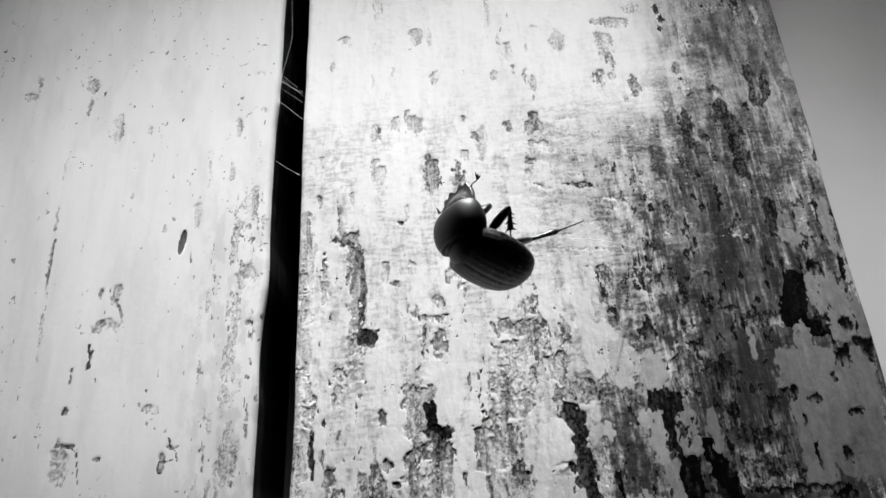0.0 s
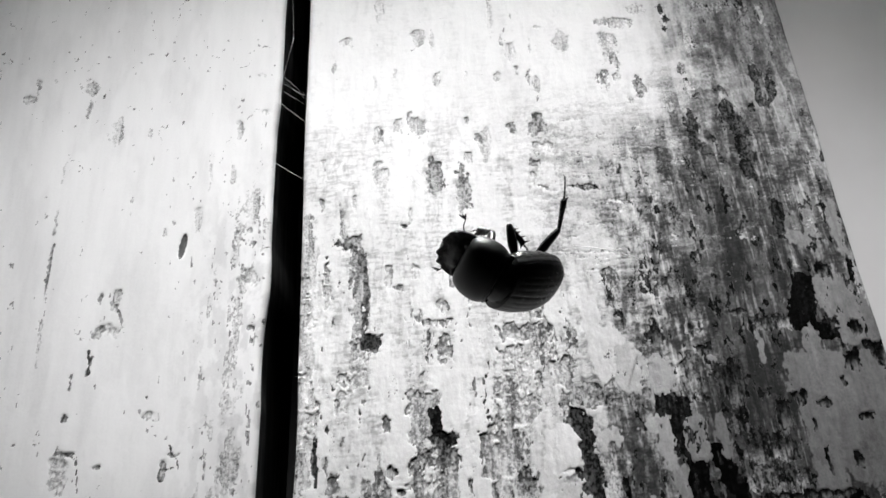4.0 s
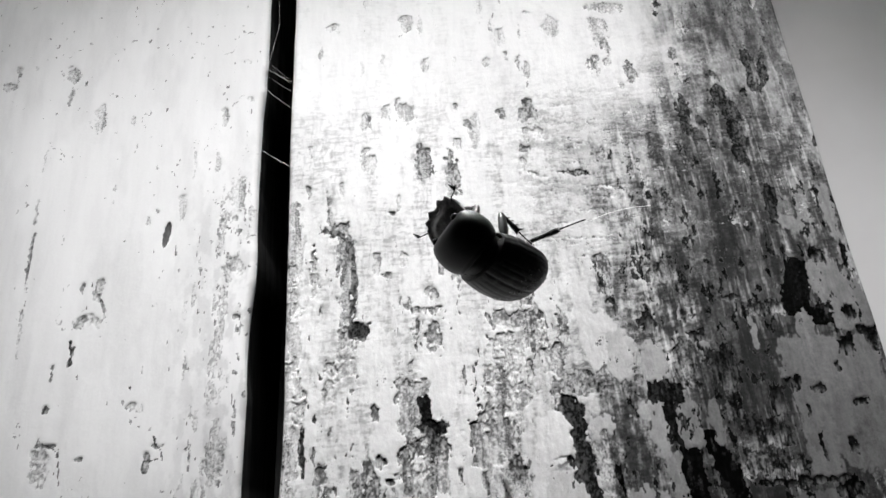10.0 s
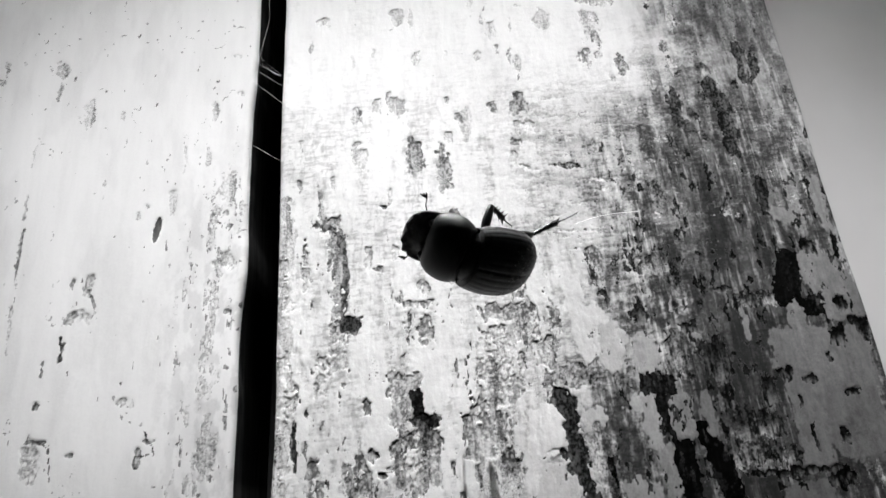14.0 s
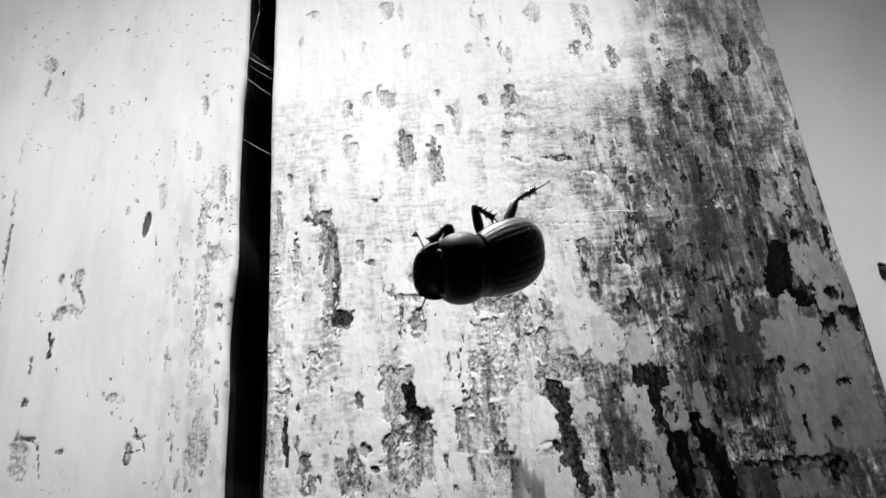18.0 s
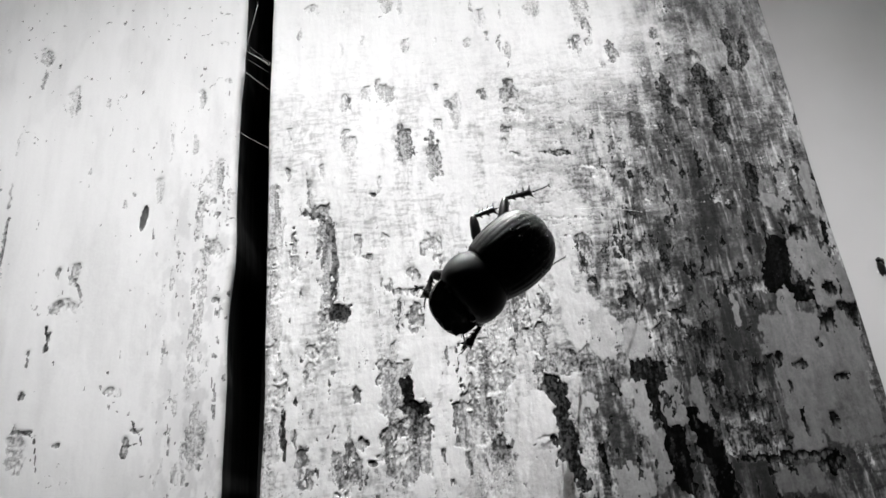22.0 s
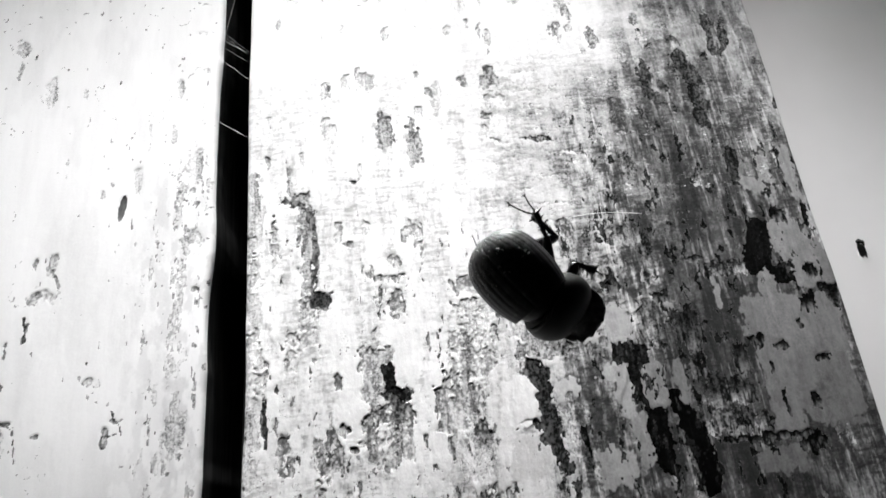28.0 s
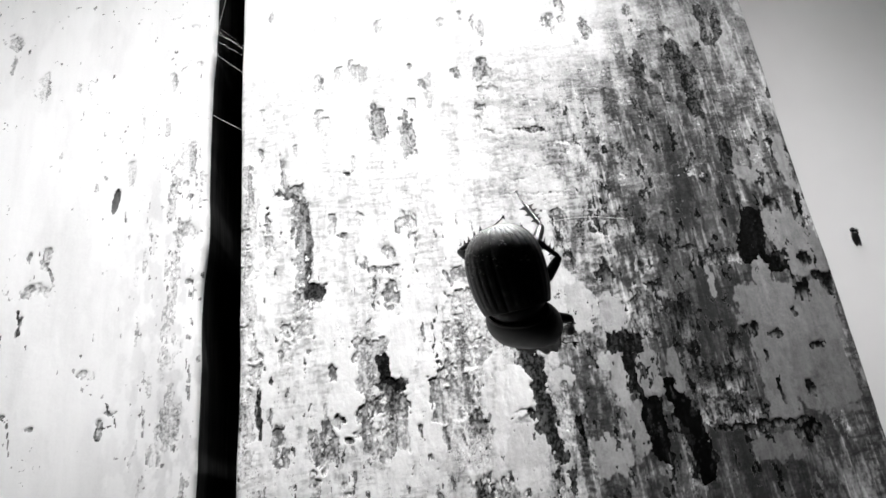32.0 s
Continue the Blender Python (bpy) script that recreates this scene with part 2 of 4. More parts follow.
FLAKES_LOW_A = [(-20.0, -10.8, 1.43, 6.43, 0.62), (-19.5, -19.4, 1.40, 3.23, 0.60), (-17.9, -24.9, 1.84, 1.73, 0.80), (-20.2, -28.8, 1.51, 4.30, 0.50), (-23.3, -34.7, 1.49, 3.56, 0.40), (-14.3, -11.1, 0.80, 2.03, 0.45), (-12.5, -13.5, 0.95, 0.67, 0.50), (-9.1, -10.3, 0.80, 1.70, 0.40), (-8.3, -19.0, 0.47, 1.62, 0.50), (-3.5, -17.6, 1.26, 0.98, 0.60), (-4.6, -21.1, 3.11, 0.58, 0.60), (-3.7, -26.6, 1.38, 3.43, 0.60), (-7.9, -31.6, 0.76, 0.91, 0.50), (10.2, -23.8, 3.42, 1.75, 0.62), (9.5, -27.9, 2.46, 1.24, 0.45), (14.1, -25.6, 0.93, 3.79, 0.50), (17.0, -23.2, 0.63, 0.64, 0.90), (9.1, -38.2, 3.59, 4.70, 0.50), (-8.3, -39.6, 2.95, 5.22, 0.55), (-6.4, -37.4, 1.19, 1.76, 0.60)]
FLAKES_LOW_B = [(-4.9, -43.2, 2.63, 1.14, 0.85), (-4.5, -46.7, 2.32, 2.51, 0.70), (-9.3, -49.7, 2.58, 3.83, 0.55), (-15.4, -40.4, 0.73, 1.44, 0.55), (6.0, -46.1, 4.08, 5.61, 0.50), (10.1, -51.9, 1.72, 2.71, 0.65), (-30.7, -32.5, 1.49, 3.00, 0.32), (-26.7, -11.8, 0.79, 4.37, 0.35), (-31.0, -16.8, 0.93, 7.18, 0.32), (-28.5, -45.3, 0.43, 3.90, 0.65), (-24.8, -50.2, 1.14, 0.54, 0.80), (-24.5, -35.8, 0.59, 0.74, 0.60), (-14.5, -49.1, 0.86, 1.09, 0.60), (-12.9, -52.5, 0.85, 0.54, 0.70), (20.2, -41.5, 1.49, 2.31, 0.75), (21.5, -47.0, 1.17, 1.96, 0.70), (18.4, -50.5, 1.74, 0.33, 0.95), (-2.8, -50.6, 0.34, 3.00, 0.50), (18.4, -31.5, 1.83, 2.75, 0.38), (15.6, -28.2, 0.62, 1.87, 0.50)]
FLAKES_TOP_EDGE_A = [(41.9, 50.7, 4.16, 1.39, 0.42), (47.1, 54.7, 2.30, 1.42, 0.35), (53.1, 51.6, 1.14, 3.74, 0.50), (38.7, 44.4, 2.24, 3.60, 0.40), (39.8, 39.8, 0.92, 2.21, 0.60), (36.2, 35.2, 1.46, 3.02, 0.60), (39.5, 35.0, 0.73, 1.08, 0.50), (44.3, 32.7, 1.09, 2.56, 0.65), (41.8, 28.5, 0.54, 1.26, 0.50), (57.7, 43.6, 0.75, 4.06, 0.42), (55.0, 37.0, 0.92, 1.31, 0.60), (55.8, 31.3, 1.09, 2.55, 0.50), (50.4, 26.0, 0.90, 1.66, 0.50), (62.6, 30.6, 1.46, 1.49, 0.90), (73.2, 51.8, 1.92, 4.70, 0.75), (65.3, 54.9, 5.40, 1.66, 0.60), (77.8, 51.6, 1.15, 2.82, 0.50), (72.3, 31.0, 1.47, 6.40, 0.80), (75.3, 31.3, 1.10, 2.57, 0.80), (71.5, 35.8, 0.67, 2.62, 0.60)]
FLAKES_TOP_EDGE_B = [(54.5, 20.9, 1.60, 4.05, 0.85), (56.2, 15.2, 1.05, 1.58, 0.80), (58.0, 18.5, 0.88, 1.40, 0.90), (63.6, 25.0, 1.62, 2.48, 0.70), (61.0, 23.1, 0.90, 1.23, 0.80), (65.1, 18.4, 1.95, 6.82, 0.80), (65.1, 10.4, 1.39, 1.74, 0.95), (74.2, 15.9, 1.06, 2.38, 0.60), (69.0, -1.1, 1.19, 2.92, 0.90), (69.2, -4.4, 0.67, 1.43, 0.80), (46.7, -0.1, 1.35, 2.91, 0.75), (52.9, 11.0, 0.87, 3.09, 0.60), (58.6, 11.1, 0.87, 0.58, 0.80), (35.2, 11.4, 2.07, 1.35, 0.50), (29.5, 7.5, 1.70, 0.56, 0.70), (35.1, 3.8, 4.06, 0.44, 0.45), (44.1, 4.2, 1.36, 0.93, 0.55), (60.1, -4.4, 2.34, 1.79, 0.60), (78.8, 3.6, 1.03, 5.62, 0.60), (82.2, 12.4, 0.77, 1.33, 0.95)]
FLAKES_LOW_EDGE_A = [(30.6, -15.0, 1.61, 4.03, 0.50), (32.0, -22.7, 0.63, 1.93, 0.80), (38.2, -25.6, 1.57, 2.54, 0.80), (47.6, -29.3, 1.87, 1.09, 0.90), (39.5, -39.3, 2.72, 1.47, 0.85), (40.0, -43.4, 1.79, 1.73, 0.80), (51.5, -40.6, 1.82, 5.87, 0.85), (51.3, -35.7, 2.76, 4.53, 0.70), (42.2, -52.1, 1.75, 2.74, 0.92), (47.3, -51.8, 2.05, 4.12, 0.92), (43.6, -34.1, 1.84, 4.56, 0.60), (69.6, -20.4, 2.58, 4.29, 0.85), (75.3, -13.5, 1.32, 1.37, 0.85), (80.9, -13.8, 0.66, 3.08, 0.70), (72.1, -25.5, 2.23, 1.61, 0.80), (75.7, -28.9, 1.26, 1.26, 0.90), (75.4, -32.4, 1.88, 1.86, 0.90), (73.7, -36.3, 0.46, 1.21, 0.90), (80.4, -30.4, 2.21, 1.57, 0.90), (68.8, -32.0, 0.94, 2.17, 0.90)]
FLAKES_LOW_EDGE_B = [(64.7, -39.5, 1.37, 1.48, 0.85), (68.5, -40.3, 0.92, 0.89, 0.90), (60.3, -42.2, 1.21, 3.50, 0.80), (76.0, -43.5, 0.91, 0.73, 0.90), (72.1, -51.5, 0.74, 1.39, 0.85), (64.2, -43.9, 0.45, 1.45, 0.80), (64.9, -50.6, 0.59, 1.67, 0.80), (28.8, -53.0, 0.72, 1.63, 0.80), (22.2, -45.9, 1.47, 5.08, 0.85), (22.2, -52.6, 2.31, 3.53, 0.70), (56.3, -48.9, 4.74, 3.36, 0.62), (55.1, -53.9, 7.30, 2.45, 0.58), (68.7, -57.2, 1.75, 0.80, 0.90), (46.3, -21.5, 1.91, 5.21, 0.58), (55.5, -22.3, 1.91, 0.65, 0.80), (62.1, -24.3, 5.72, 1.29, 0.62), (36.2, -31.8, 0.55, 0.61, 0.80), (33.5, -35.4, 0.61, 1.20, 0.60), (33.6, -28.9, 0.62, 0.62, 0.70), (42.5, -16.0, 3.22, 2.01, 0.60)]
FLAKES_SIDE_TOP = [(-93.5, 34.7, 1.55, 0.83, 0.55), (-91.8, 37.4, 0.52, 2.53, 0.40), (-79.7, 37.2, 1.40, 2.11, 0.45), (-72.8, 25.5, 1.19, 3.20, 0.35), (-65.7, 24.8, 0.48, 1.20, 0.50), (-46.5, 25.1, 0.69, 2.41, 0.40), (-43.0, 39.0, 1.07, 0.65, 0.45), (-41.5, 29.3, 0.87, 0.62, 0.50), (-83.0, 3.4, 0.26, 3.93, 0.50), (-82.9, 15.9, 0.26, 2.28, 0.30), (-60.3, 0.5, 0.39, 1.06, 0.40), (-58.6, 2.9, 0.58, 0.43, 0.60), (-53.8, 4.1, 0.65, 2.89, 0.35), (-51.9, 13.6, 0.27, 3.42, 0.35), (-67.8, 7.7, 0.20, 2.20, 0.30), (-47.2, 13.4, 0.67, 2.28, 0.35), (-42.6, 6.5, 0.99, 4.41, 0.40), (-41.6, 7.2, 0.33, 2.58, 0.55), (-42.9, 0.4, 0.81, 0.71, 0.60), (-88.0, 39.5, 0.49, 0.51, 0.40)]
FLAKES_SIDE_LOW = [(-71.7, -13.1, 0.37, 1.15, 0.70), (-68.8, -13.9, 0.92, 1.97, 0.50), (-69.6, -19.9, 2.73, 1.27, 0.42), (-82.9, -5.5, 0.28, 6.14, 0.50), (-82.6, -21.1, 0.27, 5.02, 0.42), (-72.2, -26.3, 0.42, 2.14, 0.62), (-75.3, -30.0, 0.24, 1.80, 0.50), (-75.1, -36.5, 0.64, 0.72, 0.75), (-84.2, -40.7, 0.28, 0.34, 0.70), (-74.2, -42.6, 1.99, 0.33, 0.65), (-72.0, -44.5, 0.34, 1.66, 0.60), (-75.1, -46.0, 1.68, 3.01, 0.38), (-68.5, -45.2, 0.71, 0.41, 0.70), (-59.5, -36.8, 1.45, 0.87, 0.45), (-54.3, -43.8, 0.86, 0.56, 0.60), (-56.2, -47.0, 0.56, 1.64, 0.55), (-50.7, -29.6, 0.24, 2.42, 0.50), (-41.3, -20.5, 0.92, 0.64, 0.75), (-42.7, -10.9, 1.89, 2.35, 0.42), (-43.8, -48.3, 1.70, 2.72, 0.40)]


# trails of bare wood: depth of wear, half width in mm, then x and height above 1.5 m along the trail
TRAILS_PALE = [(0.35, 0.25, ((-24.3, 6.0), (-24.0, 2.1), (-23.1, -0.8), (-23.5, -3.0))), (0.33, 1.0, ((-21.6, -6.8), (-20.7, -11.8), (-20.4, -17.7), (-20.6, -24.0), (-21.4, -30.0))),
               (0.33, 2.3, ((-8.0, -37.0), (-7.2, -44.5), (-8.4, -54.0))), (0.3, 1.4, ((-4.2, -45.2), (-3.8, -53.6))), (0.22, 3.6, ((9.6, -31.0), (7.8, -43.5), (8.6, -56.0))), (0.40, 1.3, ((-24.8, -50.7), (-24.3, -56.0))),
               (0.18, 1.4, ((-30.6, 2.0), (-30.4, -20.0), (-30.6, -56.0))), (0.38, 2.2, ((21.0, -36.6), (31.0, -37.4))), (0.36, 3.0, ((26.0, -50.0), (30.0, -58.0)))]
TRAILS_DARK = [(0.56, 0.55, ((-24.5, -3.7), (-22.0, -4.2), (-20.1, -5.5), (-19.2, -8.2), (-18.5, -11.3), (-18.9, -15.4), (-18.9, -18.9), (-19.2, -22.4), (-19.2, -25.7))), (0.72, 1.2, ((-18.4, -24.7), (-17.0, -24.8))),
               (0.78, 0.9, ((-6.0, -38.5), (-5.6, -42.2), (-3.4, -43.8))), (0.70, 0.35, ((-28.5, -43.3), (-28.2, -47.1), (-28.0, -51.0))), (0.72, 1.2, ((20.6, -40.2), (21.5, -44.4), (22.0, -48.5))),
               (0.72, 1.3, ((22.2, -49.5), (22.6, -54.0), (24.5, -59.5))), (0.85, 0.6, ((28.0, -52.4), (28.5, -55.3))), (1.0, 0.2, ((28.7, -55.8), (28.9, -57.6))), (1.0, 0.2, ((16.0, -51.7), (17.9, -50.8), (20.1, -50.4)))]
TRAILS_EDGE = [(0.80, 0.8, ((54.6, 25.2), (54.3, 20.3), (55.3, 15.9), (56.5, 13.7))), (0.80, 1.5, ((63.0, 26.2), (63.8, 21.7), (65.6, 16.8), (65.7, 12.9))), (0.85, 0.9, ((64.4, 10.7), (65.8, 8.3))),
               (0.78, 0.75, ((71.1, 36.1), (71.6, 31.4), (71.3, 26.1))), (0.78, 0.7, ((75.5, 32.3), (74.3, 27.4))), (0.85, 0.9, ((69.0, 2.2), (68.1, -2.0), (68.7, -4.9))), (0.86, 2.6, ((70.3, -16.7), (67.9, -23.2))),
               (0.90, 1.3, ((68.0, -25.6), (75.0, -26.8))), (0.85, 0.7, ((80.9, -12.8), (80.8, -16.1))), (0.92, 2.1, ((41.8, -51.0), (42.0, -60.0))), (0.95, 1.8, ((46.0, -48.6), (47.4, -52.7), (48.8, -57.2), (49.4, -64.0))),
               (0.78, 1.7, ((37.3, -37.0), (37.6, -40.2), (41.4, -40.5))), (0.80, 1.4, ((39.0, -43.7), (39.9, -48.2)))]
TRAILS_SIDE = [(0.45, 0.05, ((-82.7, 6.1), (-82.9, 1.1), (-82.6, -6.4), (-82.4, -15.5), (-83.0, -19.5), (-82.6, -26.3))), (0.32, 0.5, ((-79.0, 37.8), (-79.4, 33.7), (-80.0, 29.2))), (0.34, 0.45, ((-91.3, 37.6), (-91.4, 35.7))),
               (0.5, 0.2, ((-76.2, -42.8), (-74.0, -42.4), (-71.9, -43.8), (-71.4, -48.9), (-70.5, -51.8))), (0.34, 0.7, ((-74.6, -43.7), (-74.6, -49.2))), (0.6, 0.14, ((-55.3, -42.1), (-53.8, -44.7), (-53.0, -46.6))),
               (0.6, 0.14, ((-53.6, -46.4), (-56.6, -46.6), (-56.5, -48.8))), (0.5, 0.22, ((-70.1, -12.5), (-68.6, -14.3), (-67.1, -17.9))), (0.36, 0.8, ((-72.2, -20.4), (-67.4, -19.3))), (0.62, 0.22, ((-72.7, -23.4), (-72.0, -28.2)))]
PLATES = [(17.4, -46.7, 3.1, 4.6, 0.10), (42.9, -45.8, 2.3, 4.3, 0.44), (47.9, -45.9, 1.4, 4.6, 0.5), (65.2, -34.5, 2.9, 4.5, 0.50), (71.2, -37.1, 4.6, 6.6, 0.47), (65.9, -42.1, 2.4, 3.1, 0.5), (70.7, -46.6, 6.4, 6.2, 0.5), (66.3, -52.5, 2.9, 5.0, 0.5),
          (77.8, -37.5, 3.3, 6.5, 0.5), (74.6, -18.8, 2.3, 4.8, 0.44), (77.5, -22.6, 2.9, 7.2, 0.45), (68.8, -29.1, 1.8, 4.2, 0.46), (63.2, -61.0, 4.6, 2.4, 0.55), (75.2, -49.0, 5.3, 7.2, 0.52), (31.8, -32.3, 2.9, 4.4, 0.24), (38.1, -33.6, 2.4, 3.6, 0.32),
          (26.6, -44.7, 2.1, 2.0, 0.25), (36.8, -47.0, 1.5, 5.1, 0.36), (38.6, -55.6, 1.4, 4.9, 0.42)]
PLATES_MORE = [(28.0, -29.0, 3.4, 5.4, 0.16), (35.0, -43.0, 2.4, 1.6, 0.3), (54.5, -53.0, 1.8, 1.4, 0.5), (48.0, -31.0, 1.3, 2.4, 0.42), (58.5, -27.0, 0.7, 5.0, 0.42), (80.6, -5.0, 1.2, 7.0, 0.42), (81.2, -27.0, 1.3, 8.0, 0.48),
               (18.0, -57.0, 3.6, 3.6, 0.2), (33.0, -60.0, 3.2, 3.4, 0.4), (72.0, -6.5, 2.6, 1.7, 0.42), (76.5, 1.5, 1.5, 1.4, 0.44), (25.5, -21.0, 2.0, 4.0, 0.14), (-2.0, -33.0, 2.6, 8.0, 0.03), (-13.0, -44.0, 2.6, 9.0, 0.03), (2.0, -47.0, 1.8, 8.0, 0.06)]
HOLES = [(64.4, -39.3, 1.5, 1.2, 0.9), (68.2, -40.7, 1.2, 0.9, 0.85), (75.2, -43.6, 1.3, 0.7, 0.95), (71.9, -51.7, 0.9, 1.4, 0.85), (75.7, -32.9, 1.8, 2.0, 0.92), (72.8, -37.2, 0.6, 1.1, 0.92), (69.7, -58.6, 2.6, 1.6, 0.9),
         (74.6, -13.9, 1.2, 1.1, 0.95), (78.1, -26.8, 1.2, 1.9, 0.92), (81.0, -31.5, 1.3, 2.4, 0.9), (66.6, -51.0, 0.5, 2.4, 0.9), (65.4, -44.6, 0.35, 1.5, 0.95), (62.0, -57.0, 8.0, 0.7, 0.8), (69.0, 26.0, 1.0, 1.1, 0.8)]


class Surface:
    """Wear, bare wood tone and greying of a board face, in mm."""

    def __init__(self, x, z, seed):
        self.x, self.z, self.seed = x, z, seed
        self.wear, self.bare, self.greying = np.zeros_like(x), np.full_like(x, 0.3), np.zeros_like(x)
        self.sink = np.zeros_like(x)
        # ragged outlines, coarser along the grain
        self.jx = (fractal(x, z, 1.7, 3.0, seed, 4, 0.6) - 0.5) * 2.8 + (value_noise(x, z, 0.5, 0.8, seed + 9) - 0.5) * 0.9
        self.jz = (fractal(x, z, 1.6, 2.2, seed + 20, 4, 0.6) - 0.5) * 3.6 + (value_noise(x, z, 0.6, 0.6, seed + 29) - 0.5) * 0.8
        self.grit = fractal(x, z, 0.42, 0.5, seed + 40, 2, 0.8)
        self.fibre = fractal(x, z, 0.6, 5.0, seed + 50, 4, 0.65)
        self.left = fractal(x, z, 0.9, 1.3, seed + 60, 3, 0.7)

    def strip(self, near, mask, depth, rest, sink=0.0, pale=0.0):
        """Lay bare what the mask covers, sunk below the coat; rest: how much paint stays on in crumbs."""
        tone = float(np.interp(depth, [0.15, 0.25, 0.4, 0.6, 0.8, 1.0], [0.74, 0.62, 0.34, 0.09, 0.010, 0.002]))
        crumbs = step(0.60, 0.66, self.left[near]) * rest
        m = mask * (1 - crumbs)
        low = float(np.interp(depth, [0.22, 0.5], [0.80, 0.18]))
        tones = tone * (low + (1.7 - 1.3 * low) * step(0.36, 0.64, 0.62 * self.grit[near] + 0.38 * self.fibre[near]))
        tones = tones * (1 - 0.8 * step(0.45, 0.95, self.greying[near]))
        tones = np.minimum(tones + (0.66 - tones) * pale, 0.72)
        cover = np.minimum(1.0, m * 8)
        self.bare[near] = self.bare[near] * (1 - cover) + tones * cover
        self.wear[near] = np.maximum(self.wear[near], m)
        self.sink[near] = np.maximum(self.sink[near], m * sink)

    def outline(self, sx, sz, hw, hh, blocky=2.6):
        x, z = self.x, self.z
        near = (np.abs(x - sx) < hw * 1.5 + 1.8) & (np.abs(z - sz) < hh * 1.5 + 2.2)
        u = (x[near] - sx + self.jx[near] * min(1.0, 0.3 + hw * 0.34)) / hw
        v = (z[near] - sz + self.jz[near] * min(1.0, 0.3 + hh * 0.34)) / hh
        return near, (np.abs(u) ** blocky + np.abs(v) ** blocky) ** (1 / blocky), v

    def flakes(self, spots, soft=0.1, much=1.0, rest=0.7, sink=0.03, torn=1.1):
        for sx, sz, hw, hh, depth in spots:
            near, d, v = self.outline(sx, sz, hw, hh)
            blur = soft + 0.1 / min(hw, hh)
            # a crisp broken edge above, its shade put into the tone; paler paint below
            lip_fade = (0.75 if depth < 0.7 else 0.3) * step(0.5, -0.9, v) * step(0.36, 0.62, self.fibre[near] * 0.6 + self.left[near] * 0.4)
            blur = blur * (0.25 + 0.75 * step(0.4, -0.4, v))
            self.strip(near, step(1 + blur, 1 - blur, d + torn * (self.left[near] - 0.5)), depth * much, rest * (depth < 0.62), sink * (0.3 + 0.7 * step(-0.6, 0.4, v)), lip_fade)

    def trails(self, lines, rest=0.5, soft=0.14):
        x, z = self.x, self.z
        for depth, width, line in lines:
            xs, zs = [p[0] for p in line], [p[1] for p in line]
            near = (x > min(xs) - width - 2) & (x < max(xs) + width + 2) & (z > min(zs) - width - 2) & (z < max(zs) + width + 2)
            loose = min(1.0, 0.22 + width * 0.5)
            px, pz = x[near] + self.jx[near] * loose, z[near] + self.jz[near] * loose
            far = np.full_like(px, 1e9)
            for (ax, az), (bx, bz) in zip(line, line[1:]):
                k = np.clip(((px - ax) * (bx - ax) + (pz - az) * (bz - az)) / ((bx - ax) ** 2 + (bz - az) ** 2), 0, 1)
                far = np.minimum(far, np.hypot(px - ax - k * (bx - ax), pz - az - k * (bz - az)))
            self.strip(near, step(width + soft, width - soft, far + 0.8 * (self.left[near] - 0.5) * min(1.0, width)), depth, rest * (depth < 0.6))

    def plates(self, spots):
        """Sound paint that still clings on, tinted grey."""
        for sx, sz, hw, hh, tint in spots:
            near, d, v = self.outline(sx, sz, hw, hh, 3.4)
            m = step(1.06, 0.96, d)
            self.wear[near] *= 1 - m
            tints = tint * 1.32 + 0.10 * (self.fibre[near] - 0.5) + 0.14 * (self.left[near] - 0.5)
            self.greying[near] = self.greying[near] * (1 - m) + tints * m


EDGE_TONE_X = [-4, 20, 35, 45, 55, 65, 75, 83]
EDGE_TONE = {50: [0.0, 0.0, 0.0, 0.03, 0.30, 0.70, 0.72, 0.70], 30: [0.0, 0.0, 0.03, 0.10, 0.50, 0.58, 0.52, 0.46], 8: [0.0, 0.10, 0.28, 0.55, 0.72, 0.68, 0.60, 0.50],
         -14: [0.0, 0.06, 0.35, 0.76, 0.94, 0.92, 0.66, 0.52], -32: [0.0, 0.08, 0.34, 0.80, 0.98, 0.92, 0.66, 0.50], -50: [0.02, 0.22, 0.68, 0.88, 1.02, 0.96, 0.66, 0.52]}


